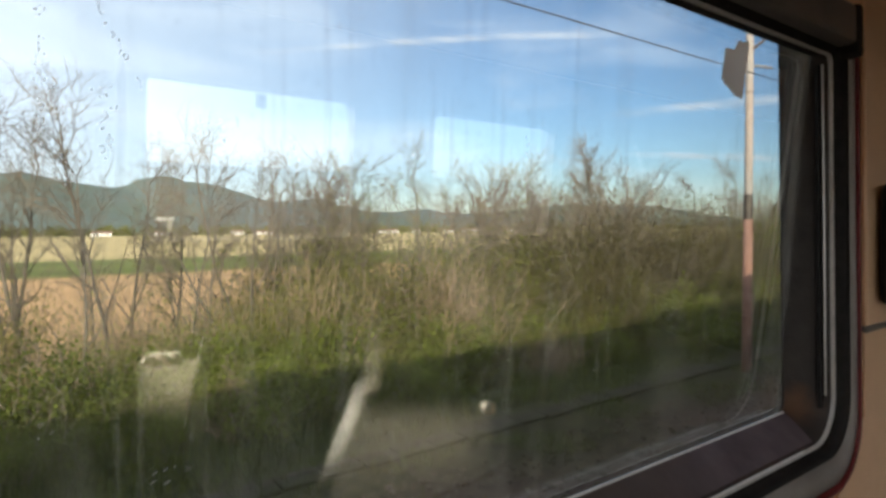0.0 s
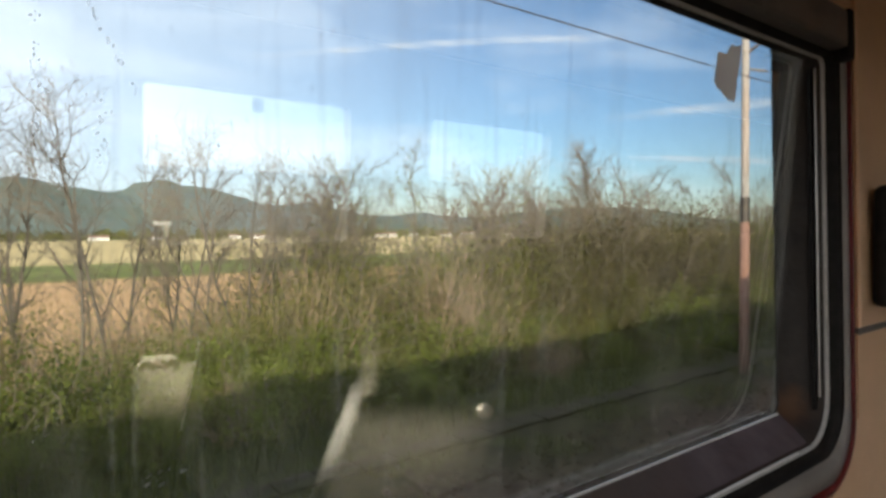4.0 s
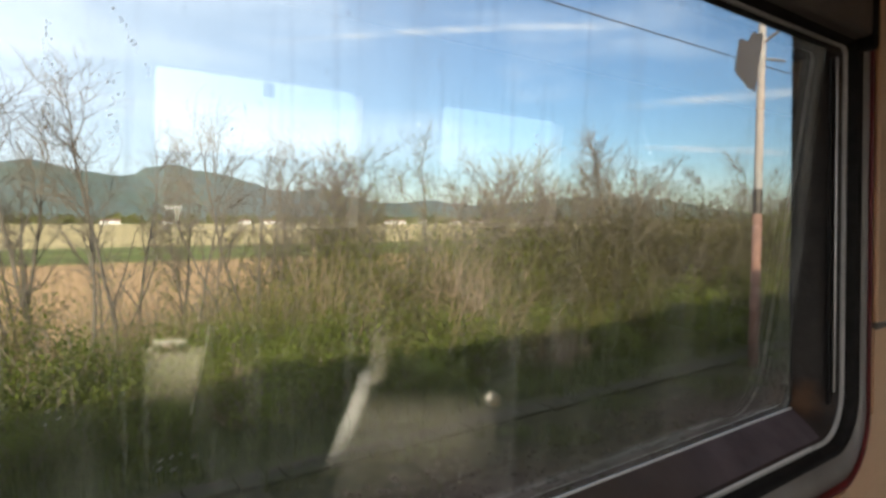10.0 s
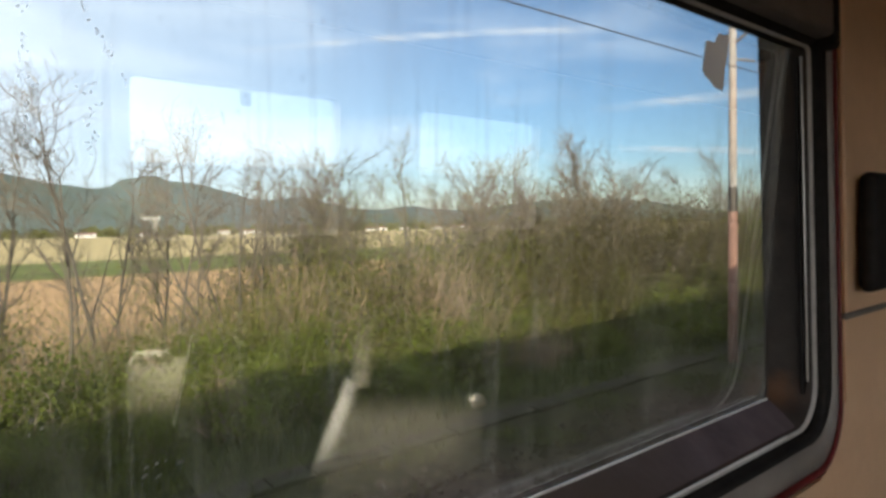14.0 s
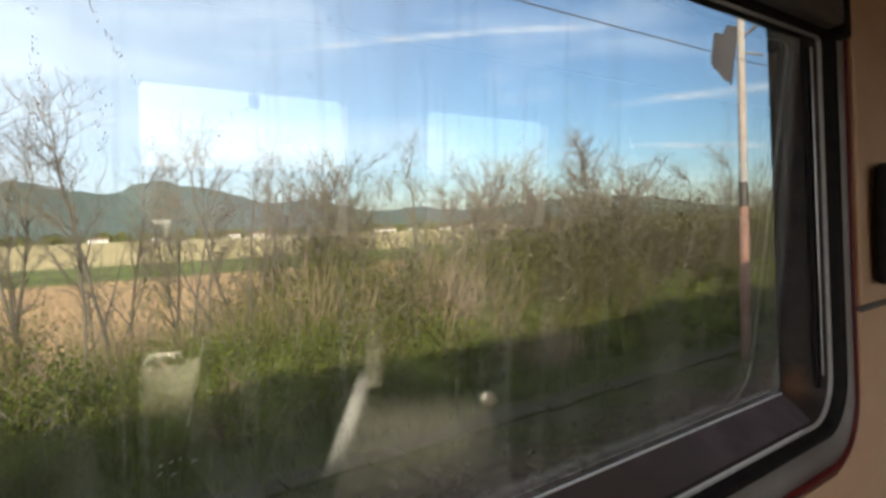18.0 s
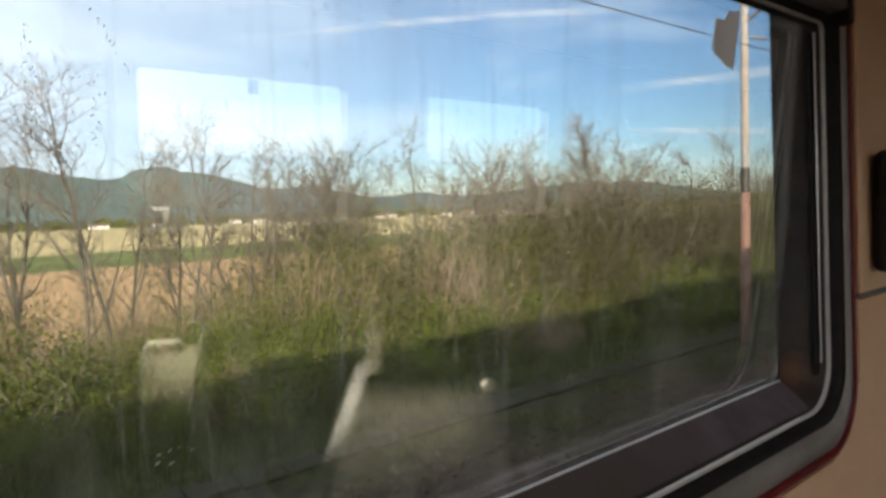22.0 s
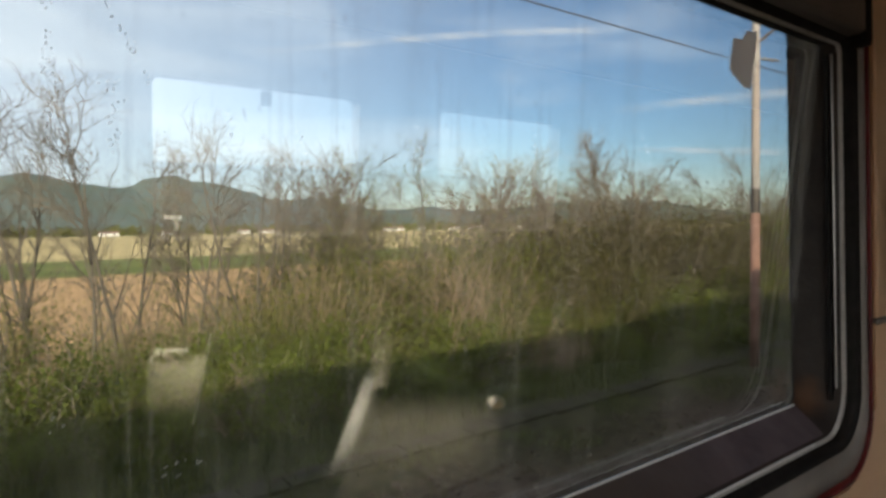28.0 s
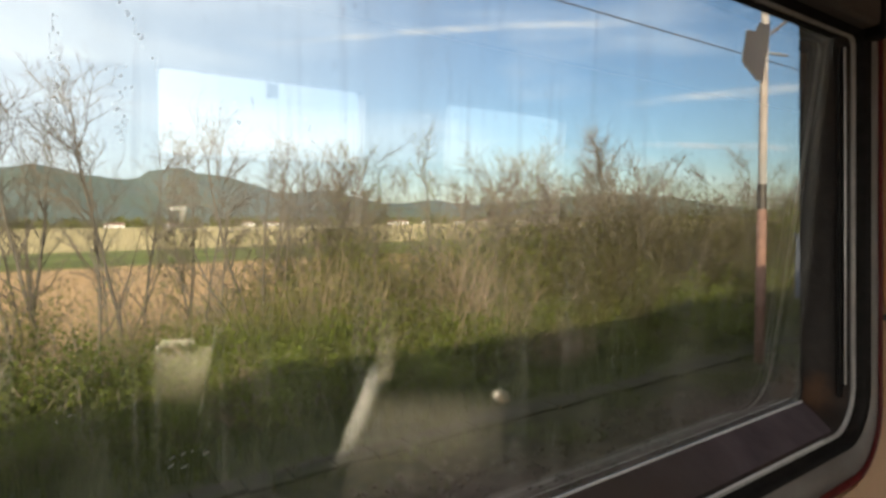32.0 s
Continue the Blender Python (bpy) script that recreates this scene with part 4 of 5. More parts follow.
scrap("sticker_shred", [(1.174, 2.868), (1.178, 2.874), (1.179, 2.884), (1.176, 2.880)], 0.5365, M_STICKER, "tiny loose shred of torn sticker", "sticker")
drip = random.Random(8)
for cx, cz, n, w, h in ((-0.140, 2.376, 4, 0.010, 0.010), (-0.026, 2.306, 7, 0.020, 0.013)):
    splash = tagged(new("dried_splash"), "small whitish dried splash of drops on the glass", "splash")
    for k in range(n):
        x, z = cx + drip.uniform(-w, w), cz + drip.uniform(-h, h)
        a, r = drip.uniform(0.2, 1.2), drip.uniform(0.0015, 0.0042)
        ca, sa = math.cos(a) * r, math.sin(a) * r
        drop = scrap("drop", [(x - ca, z - sa), (x + sa * 0.3, z - ca * 0.3), (x + ca, z + sa), (x - sa * 0.3, z + ca * 0.3)], 0.5365, M_SPLASH, "", "")
        drop.parent = splash
M_GRIME = leaf_mat("grey grime", (0.66, 0.66, 0.67), (0.86, 0.86, 0.86), 0.85)


SPECKS = []
for k in range(4):
    me = bpy.data.meshes.new("speck")
    me.from_pydata([(math.cos(a) * drip.uniform(0.7, 1.2), 0, math.sin(a) * drip.uniform(0.7, 1.2)) for a in (0, 1.1, 2.2, 3.1, 4.3, 5.3)], [], [(0, 1, 2, 3, 4, 5)])
    me.materials.append(M_GRIME)
    SPECKS.append(me)


def dirt_trail(x0, z0, x1, z1, n, spread):
    """Small dried specks strewn along a line on the glass."""
    th = tagged(new("dirt_trail"), "trail of small grey dirt specks dried on the glass", "dirt")
    for k in range(n):
        t = drip.random()
        x, z = x0 + (x1 - x0) * t + drip.gauss(0, spread), z0 + (z1 - z0) * t + drip.gauss(0, spread)
        r, h = drip.uniform(0.0003, 0.0008), drip.uniform(1.0, 3.0)
        o = new("speck", SPECKS[k % 4])
        o.parent = th
        o.matrix_basis = pose(x, 0.5368 - (z - 2.56) * 0.0524, z, 3.0) @ Matrix.Diagonal((r, r, r * h, 1))


for x0, z0, x1, z1, n, spread in ((-0.140, 2.790, -0.141, 2.650, 46, 0.003), (-0.100, 2.800, -0.056, 2.715, 40, 0.0016), (-0.088, 2.715, -0.089, 2.645, 40, 0.004),
                                  (-0.125, 2.650, -0.120, 2.620, 14, 0.003), (0.100, 2.680, 0.110, 2.640, 12, 0.002), (0.720, 2.760, 0.790, 2.660, 20, 0.002),
                                  (0.270, 2.700, 0.275, 2.620, 16, 0.003), (0.480, 2.720, 0.482, 2.620, 18, 0.003), (0.020, 2.690, 0.024, 2.640, 12, 0.002)):
    dirt_trail(x0, z0, x1, z1, n, spread)
# ---- end of carriage shell ----


# ---- plants ----
def sticks(segs, sides=4):
    """Vertices and faces of many thin tapered rods given as (p0, p1, r0, r1)."""
    p0 = np.array([s[0] for s in segs], float)
    p1 = np.array([s[1] for s in segs], float)
    r0 = np.array([s[2] for s in segs])[:, None, None]
    r1 = np.array([s[3] for s in segs])[:, None, None]
    d = p1 - p0
    d /= np.linalg.norm(d, axis=1)[:, None] + 1e-9
    ref = np.where(np.abs(d[:, 2:3]) > 0.9, np.array([[1.0, 0, 0]]), np.array([[0, 0, 1.0]]))
    u = np.cross(d, ref)
    u /= np.linalg.norm(u, axis=1)[:, None]
    w = np.cross(d, u)
    t = np.arange(sides) * 2 * np.pi / sides
    off = u[:, None, :] * np.cos(t)[None, :, None] + w[:, None, :] * np.sin(t)[None, :, None]
    v = np.concatenate((p0[:, None, :] + off * r0, p1[:, None, :] + off * r1), axis=1).reshape(-1, 3)
    fs = []
    for i in range(len(segs)):
        b = i * 2 * sides
        for k in range(sides):
            fs.append((b + k, b + (k + 1) % sides, b + sides + (k + 1) % sides, b + sides + k))
    return v.tolist(), fs


def grow(rg, p, d, length, r, steps, bend, up):
    """A wandering shoot: returns its segments and the points along it."""
    segs, pts = [], [(np.array(p, float), np.array(d, float), r)]
    p, d = np.array(p, float), np.array(d, float)
    for i in range(steps):
        d = d + np.array([rg.gauss(0, bend), rg.gauss(0, bend), rg.gauss(0, bend) + up])
        d /= np.linalg.norm(d)
        q = p + d * length / steps
        ra, rb = r * (1 - i / steps * 0.75), r * (1 - (i + 1) / steps * 0.75)
        segs.append((p, q, ra, rb))
        p = q
        pts.append((p, d, rb))
    return segs, pts


def side_dir(rg, d, spread):
    a = np.array([rg.gauss(0, 1), rg.gauss(0, 1), rg.gauss(0, 0.6)])
    a -= d * a.dot(d)
    a /= np.linalg.norm(a) + 1e-9
    o = d + a * spread
    return o / np.linalg.norm(o)


def leaves_at(rg, spots, size, flop=1.0):
    """Small pointed leaves (folded diamonds) at the given spots."""
    vs, fs = [], []
    for p in spots:
        a = np.array([rg.gauss(0, 1), rg.gauss(0, 1), rg.gauss(0, 1) * flop])
        a /= np.linalg.norm(a) + 1e-9
        b = np.cross(a, np.array([rg.gauss(0, 1), rg.gauss(0, 1), rg.gauss(0, 1)]))
        b /= np.linalg.norm(b) + 1e-9
        s = size * rg.uniform(0.6, 1.3)
        k = len(vs)
        p = np.array(p)
        vs += [p.tolist(), (p + a * s * 0.5 + b * s * 0.32).tolist(), (p + a * s).tolist(), (p + a * s * 0.5 - b * s * 0.32).tolist()]
        fs.append((k, k + 1, k + 2, k + 3))
    return vs, fs


def bare_tree(seed, h, stems, leafy, label):
    """A young tree just before leaf: one or more stems, limbs, and a fine airy crown of twigs."""
    rg = random.Random(seed)
    big, fine, tips = [], [], []
    for s in range(stems):
        lean = 0.08 if stems == 1 else 0.20
        hh = h * rg.uniform(0.75, 1.0)
        seg, pts = grow(rg, (rg.gauss(0, 0.12 * (stems > 1)), rg.gauss(0, 0.12 * (stems > 1)), -0.15), (rg.gauss(0, lean), rg.gauss(0, lean), 1), hh, 0.009 * hh + 0.008, 9, 0.055, 0.05)
        big += seg
        for i in range(2, 10):
            for _ in range(rg.choice((1, 2, 2, 3)) if i > 3 else rg.choice((0, 1))):
                p, d, r = pts[i]
                L = hh * rg.uniform(0.20, 0.40) * (1.1 - i / 18)
                sg, pt = grow(rg, p, side_dir(rg, d, 0.85), L, max(r * 0.55, 0.010), 5, 0.10, 0.10)
                big += sg
                for j in range(1, 6):
                    for _ in range(rg.choice((1, 2, 2))):
                        p2, d2, r2 = pt[j]
                        s2, p3 = grow(rg, p2, side_dir(rg, d2, 0.9), L * rg.uniform(0.3, 0.6), 0.0075, 3, 0.13, 0.08)
                        fine += s2
                        for q, dq, _r in p3[1:]:
                            tips.append(q)
                            if rg.random() < 0.75:
                                s4, p4 = grow(rg, q, side_dir(rg, dq, 0.9), rg.uniform(0.14, 0.36), 0.0052, 2, 0.16, 0.05)
                                fine += s4
                                tips += [p4[-1][0], p4[1][0]]
    th = tagged(new("bare_tree"), label, "tree", "trees along the line")
    v, f = sticks(big, 5)
    raw("trunk", v, f, M_BARK, th, True)
    v, f = sticks(fine, 3)
    raw("crown", v, f, M_TWIG, th)
    if leafy:
        sp = [q + np.array([rg.gauss(0, .04) for _ in range(3)]) for q in tips for _ in range(leafy) if rg.random() < 0.8]
        v, f = leaves_at(rg, sp, 0.045)
        tagged(raw("foliage", v, f, M_LEAF_YOUNG, th), "young yellow green leaves")
    return th


def bush(seed, w, h, n, size, material, label, stems=26, wood=None):
    """A shrub: arching stems and leaves in loose clumps with gaps between them."""
    rg = random.Random(seed)
    segs, spots = [], []
    shoots = []
    for i in range(stems):
        a = rg.uniform(0, 6.283)
        out = rg.uniform(0.05, 0.85)
        L = h * rg.uniform(0.75, 1.25)
        sg, pt = grow(rg, (rg.gauss(0, w * 0.16), rg.gauss(0, w * 0.16), -0.1), (math.cos(a) * out, math.sin(a) * out, 1), L, 0.014, 6, 0.12, -0.03 if out > 0.5 else 0.03)
        segs += sg
        shoots.append(pt)
        for k in range(1, 7):
            for _ in range(1):
                p, d, r = pt[k]
                s2, p2 = grow(rg, p, side_dir(rg, d, 1.1), rg.uniform(0.18, 0.5) * h * 0.45, 0.007, 2, 0.2, 0.04)
                segs += s2
                shoots.append(p2)
    weight = [p for pt in shoots for p in pt[1:]]
    dense = [p for p in weight if noise.noise(Vector(p[0]) * (2.2 / max(h, 1)) + Vector((seed, 0, 0))) > -0.22]
    for i in range(n):
        p, d, r = rg.choice(dense)
        g = 0.09 * h
        spots.append(p + np.array([rg.gauss(0, g), rg.gauss(0, g), rg.gauss(0, g * 0.8)]))
    th = tagged(new("bush"), label, "bush", "bushes along the line")
    v, f = sticks(segs, 3)
    raw("stems", v, f, wood or M_TWIG, th)
    v, f = leaves_at(rg, [p for p in spots if p[2] > 0.02], size)
    raw("foliage", v, f, material, th)
    return th


def planted(proto, x, y, s=1.0, turn=0.0, squash=1.0):
    o = copy_thing(proto, pose(x, y, ground_z(x, y) - 0.02, 0, 0, turn))
    o.scale = (s, s, s * squash)
    return o


BARE = [bare_tree(11, 5.6, 1, 0, "leafless young tree with an airy crown of twigs"), bare_tree(12, 6.2, 2, 0, "leafless twin-stemmed tree with fine twigs"),
        bare_tree(13, 5.4, 3, 0, "leafless many-stemmed scrub tree"), bare_tree(14, 4.8, 2, 1, "small tree with sparse opening leaf buds"),
        bare_tree(15, 5.6, 1, 2, "slim tree in young yellow green leaf"), bare_tree(16, 3.8, 4, 0, "low leafless thicket of thin stems")]
BUSH = [bush(21, 1.6, 1.5, 7200, 0.050, M_LEAF, "leafy bright green bush"), bush(22, 2.2, 1.9, 7740, 0.048, M_LEAF_OLIVE, "olive green budding bush"),
        bush(23, 2.4, 2.4, 8280, 0.049, M_LEAF_OLIVE, "tall olive green shrub"), bush(24, 1.9, 1.1, 6120, 0.049, M_LEAF, "low spreading green bramble"),
        bush(25, 1.8, 2.2, 3420, 0.047, M_LEAF_YOUNG, "thin shrub in first pale leaf", 30), bush(26, 2.2, 2.9, 420, 0.030, M_REED, "dry tan leafless brush", 84, M_BRUSH),
        bush(27, 2.2, 2.3, 8100, 0.050, M_LEAF, "tall leafy green shrub"),
        bush(28, 2.4, 2.5, 6480, 0.046, M_LEAF_DULL, "dull brown green thicket of stems and small leaves", 34)]
TALL = {o: max(v.co.z for c in o.children for v in c.data.vertices) for o in BARE + BUSH}
rg = random.Random(5)


def scatter(kinds, n, x0, x1, y0, y1, h0, h1):
    """Plants n of these kinds, evenly spaced along x with some jitter, each grown to a height between h0 and h1."""
    for i in range(n):
        x = x0 + (x1 - x0) * (i + rg.uniform(0.0, 1.0)) / n
        k = rg.choice(kinds)
        planted(k, x, rg.uniform(y0, y1), rg.uniform(h0, h1) / TALL[k], rg.uniform(0, 360), rg.uniform(0.92, 1.08))


# a low green edge where the fields show over it
scatter([BUSH[0], BUSH[3], BUSH[6], BUSH[0]], 15, -3.0, 4.4, 9.3, 11.0, 1.3, 2.1)
scatter([BUSH[1], BUSH[4], BUSH[0]], 7, -3.0, 4.4, 11.2, 13.0, 1.6, 2.3)
scatter([BUSH[5], BUSH[5], BUSH[4]], 11, -3.0, 4.6, 11.6, 14.5, 1.8, 2.8)
scatter([BUSH[4], BUSH[1]], 3, -2.0, 4.0, 12.0, 14.5, 2.4, 3.0)
# the hedge proper, thick and man-high farther along
scatter([BUSH[0], BUSH[3], BUSH[1]], 15, 3.4, 14, 9.0, 10.2, 1.5, 2.4)
scatter([BUSH[1], BUSH[2], BUSH[6], BUSH[2]], 15, 4.2, 14, 10.6, 12.0, 2.7, 3.9)
scatter([BUSH[2], BUSH[7], BUSH[1], BUSH[6]], 11, 4.8, 15, 12.0, 13.4, 3.4, 4.4)
scatter([BUSH[0], BUSH[7], BUSH[1], BUSH[7]], 15, 13.5, 34, 8.6, 9.8, 1.6, 2.7)
scatter([BUSH[7], BUSH[7], BUSH[7], BUSH[2]], 19, 14, 36, 10.2, 12.6, 3.8, 4.8)
scatter([BUSH[7], BUSH[6], BUSH[7]], 16, 13, 34, 9.6, 11.0, 3.6, 4.6)
scatter([BUSH[2], BUSH[1]], 7, 33, 60, 9.0, 12, 4.0, 5.0)
# bare trees standing in and behind the hedge
scatter([BARE[0], BARE[1], BARE[2]], 8, -2.2, 3.8, 12.4, 16.0, 4.6, 6.4)
scatter([BARE[0]], 2, -0.6, 3.4, 13.0, 15.0, 6.3, 6.9)
scatter([BARE[1], BARE[2], BARE[0], BARE[3]], 9, 3.2, 8.0, 13.0, 15.5, 5.0, 6.6)
scatter([BARE[5], BARE[3], BARE[4], BARE[2]], 6, 7.5, 12.0, 13.2, 15.5, 4.8, 6.0)
scatter([BARE[0], BARE[2], BARE[3], BARE[1]], 11, 11.0, 19.0, 13.2, 16, 5.4, 7.0)
scatter([BARE[0], BARE[2], BARE[5], BARE[1]], 16, 18.0, 42.0, 12.8, 16, 5.6, 7.2)
scatter([BARE[0], BARE[2], BARE[5]], 4, 40.0, 80.0, 10.5, 16, 5.0, 6.8)
# young trees in first leaf
scatter([BARE[4]], 2, 5.5, 11.5, 12.6, 14.0, 5.4, 6.2)
# dull dense thicket closing the view ahead
scatter([BUSH[7]], 15, 13, 34, 10.6, 13.2, 4.4, 5.6)
scatter([BARE[5], BARE[2]], 10, 14, 34, 10.8, 13.4, 4.6, 5.8)
# brown twiggy growth in the middle of the hedge
scatter([BUSH[5], BARE[5], BUSH[7], BUSH[1]], 12, 4.4, 13.5, 9.6, 11.4, 2.6, 3.8)
# dry brush standing through the hedge
scatter([BUSH[5], BARE[5], BUSH[7]], 9, 5.0, 30, 9.4, 11.6, 2.6, 4.0)
# low brambles and thicket reaching out over the shaded verge
scatter([BUSH[3], BUSH[7], BUSH[0], BUSH[5]], 15, -1.5, 9.0, 7.7, 8.9, 0.7, 1.35)
scatter([BUSH[3], BUSH[7], BUSH[0]], 9, 9.0, 24.0, 7.5, 8.6, 0.8, 1.6)
# the line runs on behind and ahead of the view
scatter([BUSH[1], BUSH[2], BUSH[6]], 5, -120, -40, 9.0, 13, 2.0, 3.6)
scatter([BARE[0], BARE[2]], 5, -120, -40, 11, 15, 4.5, 6.0)
scatter([BUSH[1], BUSH[2], BUSH[0], BUSH[6]], 9, -40, -3, 9.0, 13, 1.6, 3.0)
scatter([BARE[0], BARE[1], BARE[2]], 4, -40, -4, 11, 15, 4.5, 6.0)
for i, o in enumerate(BARE + BUSH):
    o.location = (62 + 3.1 * i, 12.5, ground_z(62, 12.5))


def blades(seed, n, where, h0, h1, width, bend, name, material, label, cat):
    """Many single bent blades as one mesh."""
    rg2 = random.Random(seed)
    vs, fs = [], []
    for i in range(n):
        x, y = where(rg2)
        z = ground_z(x, y) - 0.02
        h = rg2.uniform(h0, h1)
        a = rg2.uniform(0, 6.283)
        b = rg2.gauss(0, bend)
        ca, sa = math.cos(a), math.sin(a)
        cb, sb = math.cos(a + 1.6 + rg2.gauss(0, .5)) * b, math.sin(a + 1.6) * b
        k = len(vs)
        w = width * rg2.uniform(0.6, 1.3)
        for t, ww in ((0, 1.0), (0.5, 0.8), (1.0, 0.15)):
            cx, cy = x + cb * h * t * t, y + sb * h * t * t
            vs += [(cx - ca * w * ww, cy - sa * w * ww, z + h * t * (1 - 0.25 * abs(b) * t)), (cx + ca * w * ww, cy + sa * w * ww, z + h * t * (1 - 0.25 * abs(b) * t))]
        fs += [(k, k + 1, k + 3, k + 2), (k + 2, k + 3, k + 5, k + 4)]
    return tagged(raw(name, vs, fs, material), label, cat, kind="stuff")


def clumped(x0, x1, y0, y1, cut, fx=0.6):
    def pick(r):
        for _ in range(12):
            x, y = x0 + (x1 - x0) * r.random() ** 1.25, r.uniform(y0, y1)
            if noise.noise((x * fx, y * fx, 4.0)) > cut:
                return x, y
        return x, y
    return pick


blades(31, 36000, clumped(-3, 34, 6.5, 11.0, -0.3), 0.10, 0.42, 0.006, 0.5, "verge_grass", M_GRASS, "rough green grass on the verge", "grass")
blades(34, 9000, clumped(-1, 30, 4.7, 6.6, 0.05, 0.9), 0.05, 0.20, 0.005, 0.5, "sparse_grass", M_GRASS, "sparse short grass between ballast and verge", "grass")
blades(32, 18000, clumped(-4, 20, 12.0, 18, 0.0, 0.35), 0.5, 1.5, 0.007, 0.22, "dry_reeds", M_REED, "tall dry tan reeds and dead stalks behind the verge", "reeds")
blades(33, 8000, clumped(9, 40, 8.8, 12.0, 0.05, 0.5), 0.5, 1.3, 0.006, 0.25, "dry_stalks", M_REED, "pale dead weed stalks among the bushes", "dead stalks")


# ---- far plain: trees, sheds ----
def far_row(seed, n, x0, x1, y0, y1, h0, h1, name, label):
    rg3 = random.Random(seed)
    vs, fs = [], []
    for i in range(n):
        x, y = rg3.uniform(x0, x1), rg3.uniform(y0, y1)
        h = rg3.uniform(h0, h1)
        w = h * rg3.uniform(0.35, 0.8)
        for j in range(46):
            p = Vector((rg3.gauss(0, w * 0.5), rg3.gauss(0, w * 0.3), abs(rg3.gauss(h * 0.45, h * 0.28))))
            s = h * rg3.uniform(0.07, 0.16)
            k = len(vs)
            e = Euler((rg3.uniform(0, 3), rg3.uniform(0, 3), rg3.uniform(0, 3))).to_matrix()
            for c in ((-1, -.7, 0), (1, -.8, .2), (.8, .9, -.2), (-.9, .8, .1)):
                q = e @ (Vector(c) * s) + p
                vs.append((x + q.x, y + q.y, -1.1 + max(q.z, 0)))
            fs.append((k, k + 1, k + 2, k + 3))
    return tagged(raw(name, vs, fs, M_LEAF_OLIVE), label, "tree line", kind="stuff")


far_row(41, 420, -80, 900, 470, 560, 3, 7.5, "far_tree_line", "low olive tree line across the far edge of the fields")
far_row(42, 260, -100, 1500, 700, 1000, 5, 10, "distant_woods", "dark patches of wood on the far plain")


def far_shed(x, y, w, d, h, turn):
    th = tagged(new("farm_building"), "small pale far-off building with a low pitched roof", "building", "buildings on the far plain")
    th.matrix_world = pose(x, y, -1.0, 0, 0, turn)
    part("wall", box((-w / 2, -d / 2, 0), (w / 2, d / 2, h)), M_WHITE, th)
    bm = bmesh.new()
    a = [bm.verts.new(c) for c in ((-w / 2 - .4, -d / 2 - .4, h), (w / 2 + .4, -d / 2 - .4, h), (w / 2 + .4, d / 2 + .4, h), (-w / 2 - .4, d / 2 + .4, h), (-w / 2 - .4, 0, h + d * .22), (w / 2 + .4, 0, h + d * .22))]
    for f in ((0, 1, 5, 4), (2, 3, 4, 5), (0, 4, 3), (1, 2, 5), (3, 2, 1, 0)):
        bm.faces.new([a[i] for i in f])
    part("roof", bm, M_ROOF, th)
    for i in range(max(2, int(w / 6))):
        xx = -w / 2 + (i + 0.5) * w / max(2, int(w / 6))
        part("window", box((xx - 0.9, -d / 2 - 0.06, h * 0.4), (xx + 0.9, -d / 2 + 0.02, h * 0.75)), M_GLASSDARK, th)


for x, y, w, d, h, a in ((62, 452, 11, 6, 2.1, 4), (98, 455, 6, 5, 1.8, -6), (150, 450, 7, 5, 2.4, 12), (172, 456, 15, 6, 1.9, 2), (214, 452, 5, 5, 2.2, -10), (236, 458, 8, 6, 1.8, 5),
                         (282, 452, 18, 7, 2.1, 3), (318, 462, 6, 5, 2.6, 15), (352, 456, 10, 6, 1.9, -4), (384, 460, 22, 8, 2.2, 2), (432, 458, 8, 6, 2.6, 8), (478, 462, 14, 7, 2.1, -5), (556, 464, 20, 8, 2.4, 4)):
    far_shed(x, y, w, d, h, a)
for x, y, h in ((108, 448, 6), (232, 448, 7), (300, 450, 6), (368, 452, 8), (470, 455, 7), (80, 446, 7)):
    th = tagged(new("utility_pole"), "thin pale pole on the far plain", "pole", "poles on the far plain")
    part("shaft", tube([(x, y, -1.2), (x, y, h)], [0.18, 0.12], 8), M_CONC, th)
    part("crossarm", box((x - 0.9, y - 0.06, h - 0.8), (x + 0.9, y + 0.06, h - 0.65)), M_CONC, th)


# ---- seats that the glass mirrors ----
def slab(outline, y0, y1, bevel=0.02):
    """A padded slab with this outline (x, z) from y0 to y1."""
    bm = bmesh.new()
    f = bm.faces.new([bm.verts.new((x, y0, z)) for x, z in outline])
    r = bmesh.ops.extrude_face_region(bm, geom=[f])
    for v in r["geom"]:
        if isinstance(v, bmesh.types.BMVert):
            v.co.y = y1
    bmesh.ops.recalc_face_normals(bm, faces=bm.faces[:])
    bmesh.ops.bevel(bm, geom=bm.edges[:], offset=bevel, segments=3, profile=0.5, affect='EDGES', clamp_overlap=True)
    return bm


